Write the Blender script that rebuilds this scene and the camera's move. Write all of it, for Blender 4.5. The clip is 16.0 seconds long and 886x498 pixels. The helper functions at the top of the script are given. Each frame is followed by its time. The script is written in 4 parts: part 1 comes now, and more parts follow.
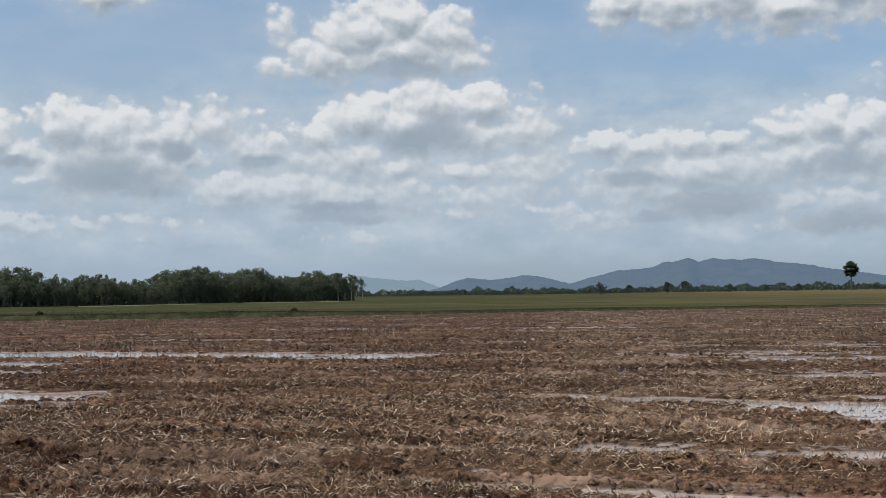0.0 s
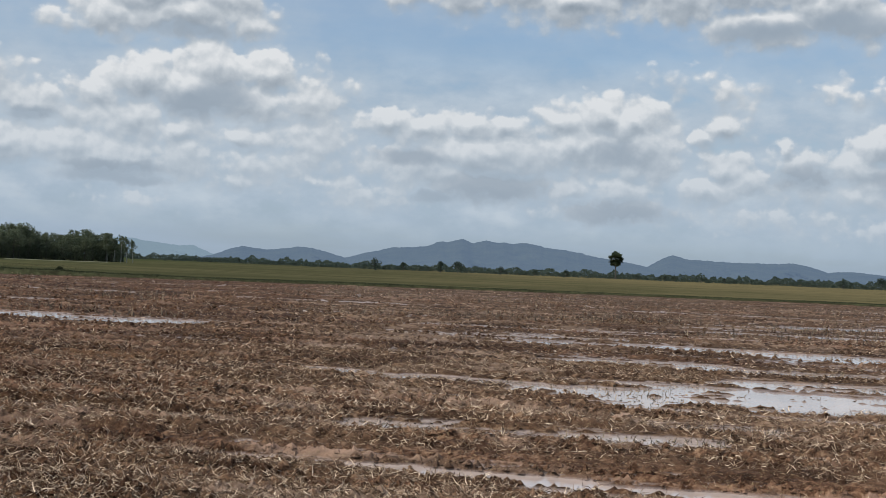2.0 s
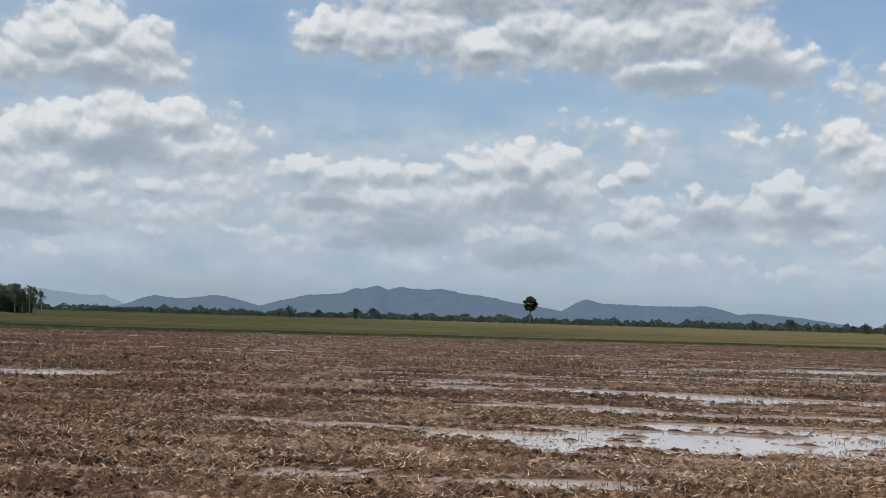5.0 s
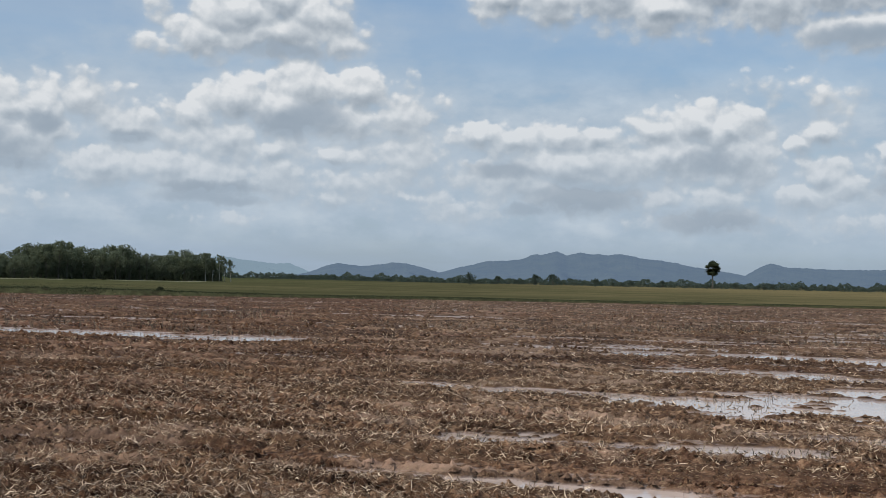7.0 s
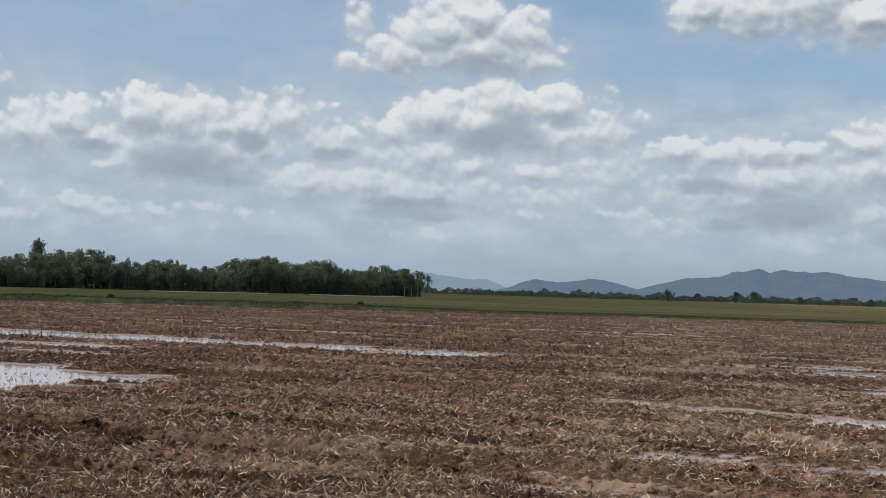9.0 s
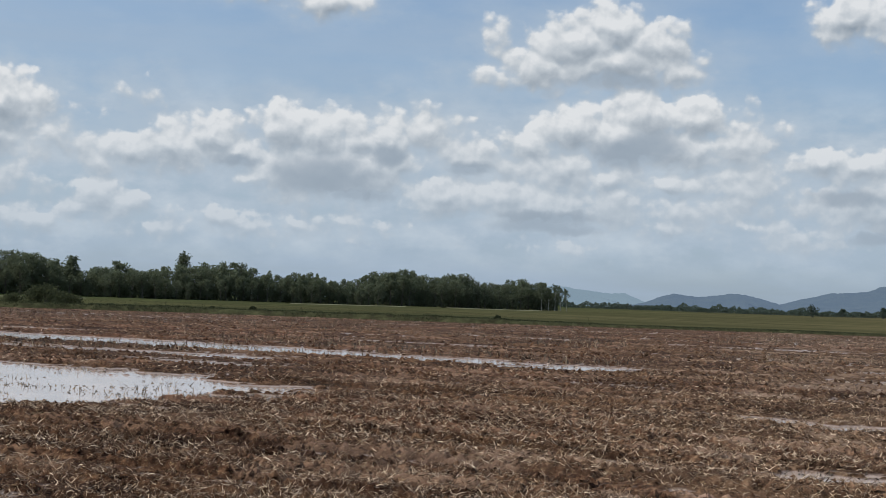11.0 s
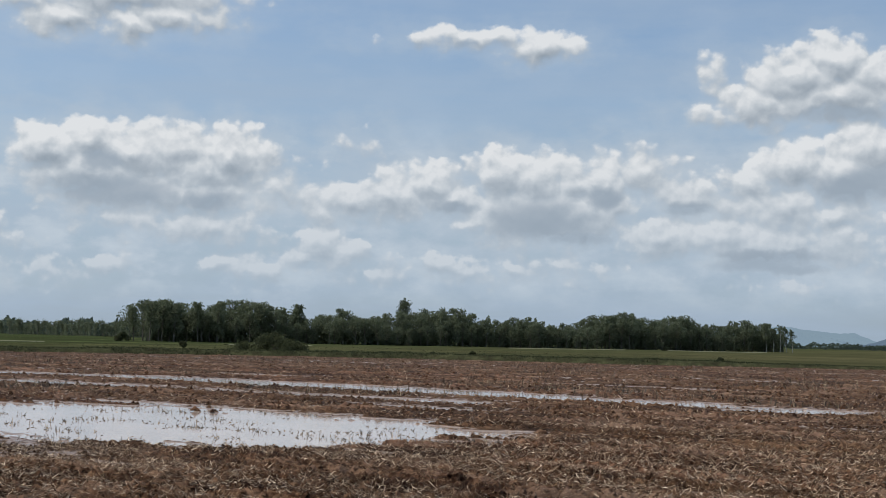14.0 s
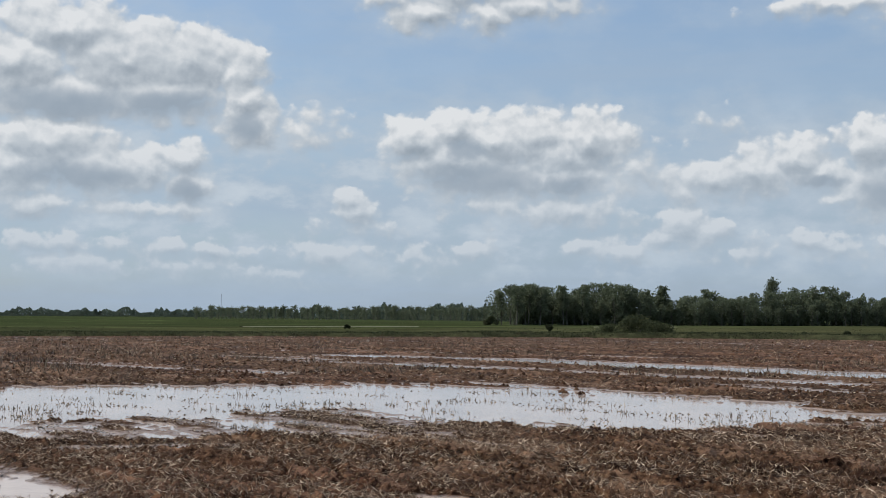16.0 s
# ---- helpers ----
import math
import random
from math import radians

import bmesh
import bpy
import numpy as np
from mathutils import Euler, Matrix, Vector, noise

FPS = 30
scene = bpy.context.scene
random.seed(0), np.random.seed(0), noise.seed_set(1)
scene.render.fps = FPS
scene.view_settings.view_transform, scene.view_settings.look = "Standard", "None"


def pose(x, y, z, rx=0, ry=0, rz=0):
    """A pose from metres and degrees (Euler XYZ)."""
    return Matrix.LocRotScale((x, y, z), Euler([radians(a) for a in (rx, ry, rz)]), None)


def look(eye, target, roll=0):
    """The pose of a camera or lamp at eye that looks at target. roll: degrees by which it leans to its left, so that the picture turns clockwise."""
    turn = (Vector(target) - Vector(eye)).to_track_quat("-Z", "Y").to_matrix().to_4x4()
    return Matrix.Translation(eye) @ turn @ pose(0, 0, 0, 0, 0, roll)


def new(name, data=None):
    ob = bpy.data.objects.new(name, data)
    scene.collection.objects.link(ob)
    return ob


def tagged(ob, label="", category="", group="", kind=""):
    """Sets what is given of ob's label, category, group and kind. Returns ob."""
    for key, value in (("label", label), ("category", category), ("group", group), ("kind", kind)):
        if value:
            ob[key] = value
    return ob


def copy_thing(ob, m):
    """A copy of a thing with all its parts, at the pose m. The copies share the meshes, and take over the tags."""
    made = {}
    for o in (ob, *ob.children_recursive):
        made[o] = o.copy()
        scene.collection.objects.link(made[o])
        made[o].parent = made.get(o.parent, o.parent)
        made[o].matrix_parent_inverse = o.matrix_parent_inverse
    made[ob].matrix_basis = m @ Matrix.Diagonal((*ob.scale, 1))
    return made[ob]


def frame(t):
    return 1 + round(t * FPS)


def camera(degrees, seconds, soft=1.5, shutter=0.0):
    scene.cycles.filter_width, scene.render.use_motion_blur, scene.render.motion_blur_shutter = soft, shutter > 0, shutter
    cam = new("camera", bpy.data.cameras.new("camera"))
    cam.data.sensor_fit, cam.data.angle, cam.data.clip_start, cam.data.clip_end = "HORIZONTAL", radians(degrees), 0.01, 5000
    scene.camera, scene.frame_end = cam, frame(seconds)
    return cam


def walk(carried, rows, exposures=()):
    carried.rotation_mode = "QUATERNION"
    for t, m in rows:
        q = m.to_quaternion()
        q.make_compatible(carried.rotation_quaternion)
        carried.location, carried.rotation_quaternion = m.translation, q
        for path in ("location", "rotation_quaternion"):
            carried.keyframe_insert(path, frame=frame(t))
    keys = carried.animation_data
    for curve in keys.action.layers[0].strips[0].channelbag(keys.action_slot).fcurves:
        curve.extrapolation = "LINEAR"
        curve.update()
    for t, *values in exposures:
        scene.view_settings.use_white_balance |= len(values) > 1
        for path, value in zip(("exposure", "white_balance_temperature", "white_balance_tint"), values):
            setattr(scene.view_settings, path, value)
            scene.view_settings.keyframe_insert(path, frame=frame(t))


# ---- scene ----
EYE = 1.8
cam = camera(36.9, 16.0, soft=0.7)


def aim(yaw, pitch, roll):
    """The standing camera's pose: turned left by yaw, tilted up by pitch, leaning by roll."""
    return pose(0, 0, EYE) @ pose(0, 0, 0, 90 + pitch, 0, yaw) @ pose(0, 0, 0, 0, 0, roll)


ROWS = [(0.0, 5.56, 1.90, -0.86), (0.5, 7.29, 2.77, 0.86), (1.0, 3.74, 3.89, 2.57), (1.5, -2.11, 3.36, 2.59),
        (2.0, -4.07, 0.87, 2.36), (2.5, -7.28, 0.50, 1.22), (3.0, -9.70, 1.58, 0.90), (3.2, -9.98, 1.70, 1.12),
        (5.3, -6.82, 3.05, 1.64), (5.5, -6.16, 2.74, 1.65), (6.0, -4.41, 2.48, 2.12), (6.5, -3.35, 1.47, 1.72),
        (7.0, 0.00, 1.34, 1.24), (7.5, 3.48, 1.25, 1.50), (8.0, 6.95, 1.84, 1.84), (8.2, 7.91, 1.99, 1.58),
        (10.3, 9.11, 1.50, 1.74), (10.5, 10.56, 2.01, 1.84), (11.0, 14.43, 2.23, 1.97), (11.5, 15.47, 2.93, 1.97),
        (12.0, 16.94, 3.05, 1.63), (12.5, 18.11, 2.27, 2.02), (13.0, 19.92, 1.09, 1.63), (13.5, 23.65, 2.27, 1.21),
        (14.0, 23.84, 3.87, 1.21), (14.5, 25.59, 3.97, 1.26), (15.0, 30.65, 3.02, 1.06), (15.5, 36.71, 3.17, 0.05),
        (16.0, 39.39, 2.90, 0.32)]
walk(cam, [(t, aim(*turn)) for t, *turn in ROWS])

# ---- sky and sun ----
SUN_AZIMUTH, SUN_HEIGHT = -110.0, 48.0
sun = new("sun", bpy.data.lights.new("sun", "SUN"))
sun.data.energy, sun.data.angle, sun.data.color = 3.2, radians(1.5), (1.0, 0.95, 0.87)
sun.matrix_world = look((0, 0, 50), (-50 * math.sin(radians(SUN_AZIMUTH)) / math.tan(radians(SUN_HEIGHT)),
                                     -50 * math.cos(radians(SUN_AZIMUTH)) / math.tan(radians(SUN_HEIGHT)), 0))

# cumulus heaps: each puff by its bearing and height over the horizon, and its half width and half height, in degrees
CLOUDS = {
    "west_high": [(-55.4, 11.7, 2.56, 1.22), (-57.4, 10.3, 2.32, 1.46), (-53.0, 10.7, 2.93, 1.59), (-50.2, 10.8, 2.07, 1.34), (-48.2, 10.3, 1.02, 1.10), (-48.0, 9.1, 1.02, 1.02), (-47.7, 8.1, 1.17, 0.93), (-45.7, 8.0, 1.46, 0.68, 0.4), (-55.5, 9.1, 3.17, 0.98), (-51.4, 9.3, 2.68, 0.98), (-59.5, 9.5, 1.95, 1.71)],
    "west_low": [(-56.2, 7.1, 2.56, 1.02), (-57.7, 6.1, 1.95, 1.22), (-53.9, 6.1, 2.32, 1.02), (-52.0, 6.2, 1.17, 0.83), (-50.5, 6.6, 0.88, 0.73), (-50.3, 5.5, 0.98, 0.73), (-56.6, 4.5, 1.83, 0.41), (-51.7, 4.5, 2.15, 0.34), (-59.5, 5.8, 1.71, 1.46)],
    "west_mid": [(-40.4, 7.5, 1.41, 1.07), (-39.0, 8.0, 1.34, 0.88), (-37.2, 7.6, 1.71, 1.07), (-35.5, 7.7, 1.61, 0.98), (-33.0, 7.5, 1.66, 1.17), (-34.1, 6.9, 1.71, 0.98), (-39.0, 6.7, 2.20, 0.98), (-36.6, 5.9, 3.66, 0.73), (-33.9, 6.0, 1.46, 0.78), (-34.1, 4.6, 2.80, 0.59, 0.6), (-30.8, 6.1, 1.71, 0.78, 0.4), (-37.1, 4.9, 2.20, 0.44, 0.4)],
    "west_small": [(-43.4, 5.0, 0.73, 0.49), (-43.1, 4.5, 0.98, 0.54), (-42.9, 3.8, 1.41, 0.24, 0.5), (-29.3, 4.1, 1.02, 0.49), (-29.0, 3.7, 1.12, 0.44), (-27.7, 8.3, 0.39, 0.29, 0.35)],
    "west_band": [(-56.5, 3.0, 1.02, 0.37), (-55.5, 3.1, 0.83, 0.29), (-53.6, 2.9, 0.83, 0.27, 0.7), (-51.0, 2.9, 1.02, 0.34), (-49.3, 2.8, 0.68, 0.29), (-47.4, 2.8, 1.02, 0.22), (-44.5, 2.6, 1.34, 0.44), (-38.0, 2.9, 0.88, 0.34), (-33.9, 3.0, 0.93, 0.29), (-23.8, 3.3, 0.98, 0.34), (-22.8, 2.9, 0.73, 0.34), (-54.9, 2.1, 1.46, 0.44, 0.7), (-50.3, 2.1, 1.46, 0.34, 0.5), (-47.0, 1.9, 1.71, 0.29, 0.4), (-31.7, 2.8, 1.46, 0.34, 0.4), (-27.0, 2.9, 1.22, 0.34, 0.4), (-40.9, 2.5, 1.46, 0.34, 0.4)],
    "west_top": [(-40.3, 13.0, 1.51, 0.63), (-37.5, 12.9, 1.22, 0.63), (-35.7, 13.4, 2.20, 0.59), (-41.8, 13.5, 1.22, 0.39), (-22.6, 13.0, 2.68, 0.34), (-19.7, 12.6, 1.71, 0.54), (-37.6, 14.1, 4.15, 0.85)],
    "plantation": [(-27.8, 5.9, 1.41, 0.68), (-26.1, 6.2, 1.46, 0.93), (-24.4, 6.7, 1.27, 0.83), (-23.4, 6.0, 1.22, 0.63), (-21.4, 7.1, 1.27, 1.02), (-19.8, 6.9, 1.41, 1.02), (-18.2, 6.7, 1.22, 0.93), (-16.9, 6.8, 1.02, 0.88), (-15.6, 7.2, 1.46, 0.83, 0.55), (-20.0, 5.3, 2.56, 1.17), (-18.1, 5.5, 1.71, 1.10), (-22.8, 5.0, 0.98, 0.34), (-28.9, 5.4, 1.46, 0.49, 0.5), (-16.6, 5.8, 1.46, 0.73, 0.6)],
    "plantation_low": [(-28.9, 4.0, 1.10, 0.59), (-28.2, 3.6, 1.02, 0.59), (-29.6, 3.4, 0.98, 0.34), (-23.3, 3.2, 0.93, 0.32), (-20.9, 3.1, 0.59, 0.22), (-31.9, 2.8, 1.76, 0.34), (-26.3, 2.8, 1.27, 0.29, 0.6), (-18.9, 3.2, 0.98, 0.24, 0.5), (-21.8, 2.9, 2.93, 0.29, 0.35)],
    "centre_top": [(-7.3, 11.8, 1.41, 0.93), (-9.0, 11.1, 1.90, 1.02), (-10.4, 10.2, 1.51, 0.88), (-5.6, 11.1, 1.41, 1.07), (-7.2, 10.4, 2.93, 0.93), (-4.7, 10.0, 0.98, 0.59, 0.6), (-12.4, 11.3, 0.44, 0.59, 0.4), (-12.3, 9.8, 0.83, 0.32, 0.5)],
    "centre": [(-10.8, 6.9, 1.27, 0.63), (-9.0, 7.5, 1.51, 0.88), (-6.1, 8.1, 1.41, 1.02), (-3.9, 8.1, 1.41, 0.83), (-6.9, 7.1, 2.32, 0.98), (-4.6, 6.8, 2.07, 0.78), (-7.5, 5.5, 0.83, 0.49), (-14.4, 4.5, 1.41, 0.78), (-11.9, 4.5, 1.85, 0.73), (-10.2, 4.2, 1.95, 0.78), (-4.8, 5.2, 1.12, 0.37), (-1.9, 6.9, 1.46, 1.07, 0.45), (-13.4, 6.1, 1.41, 0.93, 0.6), (-9.3, 5.8, 2.93, 0.98, 0.55), (-7.1, 4.3, 2.20, 0.83, 0.55)],
    "east_top": [(2.3, 12.1, 1.27, 0.93), (4.4, 12.1, 1.76, 1.07), (7.0, 12.3, 1.95, 1.22), (9.2, 11.7, 2.44, 1.02), (11.4, 12.5, 2.20, 1.12), (13.7, 11.9, 1.95, 1.22), (16.1, 12.2, 2.20, 1.22), (18.4, 12.5, 1.95, 1.22), (20.3, 11.5, 1.61, 1.27), (21.8, 10.8, 1.37, 0.88), (17.2, 10.7, 2.68, 0.83), (8.7, 14.1, 4.88, 1.34), (16.0, 14.1, 4.88, 1.34)],
    "hills": [(1.4, 6.2, 1.17, 0.54), (2.9, 6.1, 1.46, 0.63), (5.1, 6.2, 1.41, 0.59), (6.5, 6.3, 1.17, 0.59), (8.9, 6.5, 1.37, 0.73), (10.8, 6.8, 1.37, 0.83), (12.1, 6.6, 1.32, 1.02), (12.6, 5.4, 1.41, 1.17), (9.8, 5.4, 2.10, 1.02), (13.3, 5.8, 0.39, 0.34), (9.4, 3.6, 0.83, 0.44), (5.8, 5.0, 3.17, 0.83), (3.0, 4.4, 2.20, 0.83, 0.7), (5.9, 3.6, 2.68, 0.59), (11.9, 2.9, 2.20, 0.44)],
    "hills_low": [(-1.7, 5.0, 1.71, 0.98, 0.6), (-1.6, 3.6, 0.93, 0.27, 0.7), (-5.0, 3.5, 0.83, 0.32, 0.7), (-7.8, 5.3, 0.83, 0.41, 0.8), (0.6, 3.1, 1.71, 0.49, 0.5), (-3.6, 4.2, 1.95, 0.59, 0.5), (-9.1, 2.4, 0.98, 0.24, 0.5)],
    "east": [(15.9, 6.4, 0.93, 0.54), (15.1, 6.0, 0.73, 0.34), (13.3, 5.8, 0.29, 0.27), (18.4, 5.7, 0.22, 0.22), (15.9, 4.7, 0.98, 0.59), (17.0, 4.2, 1.22, 0.54), (15.4, 3.8, 1.34, 0.54), (19.2, 4.5, 1.46, 0.83, 0.6), (22.1, 5.7, 0.93, 0.78), (23.2, 5.3, 1.17, 0.73), (23.9, 4.9, 1.07, 0.63), (21.3, 4.8, 1.22, 0.63), (22.7, 4.3, 1.61, 0.63), (21.3, 3.7, 1.46, 0.44, 0.7), (24.1, 3.7, 1.17, 0.49), (13.6, 8.4, 0.59, 0.29, 0.4), (16.1, 7.9, 0.73, 0.44, 0.3), (9.3, 3.5, 0.78, 0.44), (11.6, 3.6, 1.22, 0.54, 0.8), (11.2, 2.7, 2.32, 0.49)],
    "east_far": [(22.4, 8.0, 0.59, 0.44, 0.8), (24.4, 7.8, 0.98, 0.68), (25.8, 6.8, 1.51, 0.98), (27.8, 6.4, 1.12, 0.93), (28.2, 9.0, 0.83, 1.12), (20.9, 7.9, 0.73, 0.34, 0.35), (30.0, 7.5, 1.71, 1.46), (30.8, 4.5, 1.95, 1.22), (25.8, 2.9, 1.46, 0.44, 0.6), (28.3, 3.0, 1.46, 0.59, 0.7), (18.1, 2.7, 2.20, 0.34, 0.4), (22.4, 2.4, 2.20, 0.34, 0.4), (26.4, 9.9, 1.71, 0.73, 0.3)],
}


PUFF = 0.80
# dark undersides of the heaps, in the same terms
UNDERSIDES = [(-55.5, 8.8, 2.9, 0.63), (-51.1, 8.9, 2.2, 0.63), (-47.9, 8.0, 0.8, 0.59), (-55.0, 5.8, 2.2, 0.54), (-50.4, 5.3, 0.7, 0.59), (-37.8, 5.9, 2.7, 0.59), (-38.5, 7.1, 0.9, 0.44), (-33.9, 5.7, 1.2, 0.44), (-19.8, 5.2, 2.1, 0.88), (-18.0, 4.4, 1.5, 0.29), (-16.9, 6.1, 0.8, 0.54), (-23.4, 5.7, 1.0, 0.29), (-5.7, 6.9, 1.5, 0.54), (-9.9, 3.7, 2.2, 0.29), (-7.0, 9.6, 2.0, 0.34), (-13.4, 5.7, 1.2, 0.34), (20.7, 10.7, 2.0, 0.59), (17.2, 10.4, 2.4, 0.44), (6.2, 3.6, 2.6, 0.75), (11.4, 2.7, 2.3, 0.55), (11.4, 5.2, 1.2, 0.54)]
UNDERSIDES += [(19.2, 4.4, 1.2, 0.59), (22.9, 4.4, 1.2, 0.39), (-6.6, 6.5, 1.7, 0.59), (-10.3, 3.4, 2.2, 0.34), (3.6, 3.1, 1.2, 0.29), (2.6, 4.8, 1.5, 0.39), (-9.2, 3.2, 1.7, 0.24), (11.9, 2.8, 1.7, 0.34)]


class Nodes:
    """Short-hand to write node trees."""

    def __init__(self, tree):
        self.tree = tree
        tree.nodes.clear()

    def add(self, kind, *links, out=0, operation="", clamp=False):
        n = self.tree.nodes.new(kind)
        if operation:
            n.operation = operation
        if clamp:
            n.use_clamp = True
        for i, value in enumerate(links):
            self.put(n, i, value)
        return n.outputs[out] if len(n.outputs) else n

    def put(self, n, slot, value):
        if value is None:
            return
        if isinstance(value, bpy.types.NodeSocket):
            self.tree.links.new(value, n.inputs[slot])
        else:
            n.inputs[slot].default_value = value

    def math(self, op, *links, clamp=False):
        return self.add("ShaderNodeMath", *links, operation=op, clamp=clamp)

    def vec(self, op, *links, out=0):
        return self.add("ShaderNodeVectorMath", *links, operation=op, out=out)

    def mix(self, fac, a, b, blend="MIX"):
        n = self.tree.nodes.new("ShaderNodeMix")
        n.data_type, n.blend_type = "RGBA", blend
        self.put(n, 0, fac), self.put(n, 6, a), self.put(n, 7, b)
        return n.outputs[2]

    def ramp(self, fac, *stops):
        n = self.tree.nodes.new("ShaderNodeValToRGB")
        self.put(n, 0, fac)
        e = n.color_ramp.elements
        while len(e) < len(stops):
            e.new(0.5)
        for el, (at, c) in zip(e, stops):
            el.position = at
            el.color = (*c, 1) if isinstance(c, tuple) else (c, c, c, 1)
        return n.outputs[0]

    def range(self, value, a, b, c=0.0, d=1.0, smooth=True):
        n = self.tree.nodes.new("ShaderNodeMapRange")
        n.interpolation_type = "SMOOTHSTEP" if smooth else "LINEAR"
        for i, v in enumerate((value, a, b, c, d)):
            self.put(n, i, v)
        return n.outputs[0]

    def noise(self, vector, scale, detail=4.0, rough=0.55, distortion=0.0, out=0):
        n = self.tree.nodes.new("ShaderNodeTexNoise")
        if vector is not None:
            self.put(n, "Vector", vector)
        self.put(n, "Scale", scale), self.put(n, "Detail", detail), self.put(n, "Roughness", rough)
        self.put(n, "Distortion", distortion)
        return n.outputs[out]


def cloud_group():
    """Density of the cumulus at a bearing and height (degrees)."""
    g = bpy.data.node_groups.new("cumulus", "ShaderNodeTree")
    g.interface.new_socket("place", in_out="INPUT", socket_type="NodeSocketVector")
    g.interface.new_socket("density", in_out="OUTPUT", socket_type="NodeSocketFloat")
    g.interface.new_socket("bulk", in_out="OUTPUT", socket_type="NodeSocketFloat")
    n = Nodes(g)
    place = n.add("NodeGroupInput")
    height = n.tree.nodes.new("ShaderNodeSeparateXYZ")
    n.put(height, 0, place)
    low = n.range(height.outputs[1], 1.5, 8.0, 1.0, 0.0, False)
    # billows push the outlines about a little
    wide = n.noise(place, 1.1, 3.0, 0.5, out=1)
    wobble = n.vec("MULTIPLY", n.vec("SUBTRACT", wide, (0.5, 0.5, 0.5)), (1.0, 0.7, 0.0))
    moved = n.vec("ADD", place, wobble)
    nearest = None
    for puffs in CLOUDS.values():
        for az, el, a, b, *thin in puffs:
            off = n.vec("MULTIPLY_ADD", moved, (PUFF / a, PUFF / b, 0), (-PUFF * az / a, -PUFF * el / b, 0))
            size = min(1.1, 0.3 + 0.7 * b) * (thin[0] if thin else 1.0)
            d = n.math("MULTIPLY_ADD", n.vec("LENGTH", off, out=1), -size, size)
            nearest = d if nearest is None else n.math("SMOOTH_MAX", nearest, d, 0.10)
    body = n.math("MAXIMUM", nearest, -1.5)

    def lumps(scale, amount):
        v = n.tree.nodes.new("ShaderNodeTexVoronoi")
        v.feature, v.voronoi_dimensions = "SMOOTH_F1", "2D"
        n.put(v, "Vector", n.vec("MULTIPLY", n.vec("ADD", place, n.vec("MULTIPLY", wobble, (0.7, 0.7, 0.0))), (0.9, 1.1, 0.0)))
        n.put(v, "Scale", scale), n.put(v, "Smoothness", 0.35), n.put(v, "Detail", 0.0)
        return n.math("MULTIPLY", n.math("SUBTRACT", 0.33, v.outputs["Distance"]), amount)

    soft = n.noise(n.vec("MULTIPLY", place, (1.0, 1.3, 1.0)), 1.5, 6.0, 0.5)
    dens = n.math("ADD", body, n.math("ADD", n.math("ADD", lumps(0.8, 0.52), lumps(1.7, 0.30)), lumps(3.8, 0.09)))
    dens = n.math("MULTIPLY_ADD", n.math("SUBTRACT", soft, 0.5), 0.45, dens)
    dens = n.math("MULTIPLY_ADD", low, n.math("MULTIPLY", n.math("SUBTRACT", n.noise(place, 2.8, 4.0, 0.5), 0.5), 0.55), dens)
    n.add("NodeGroupOutput", dens, body)
    return g


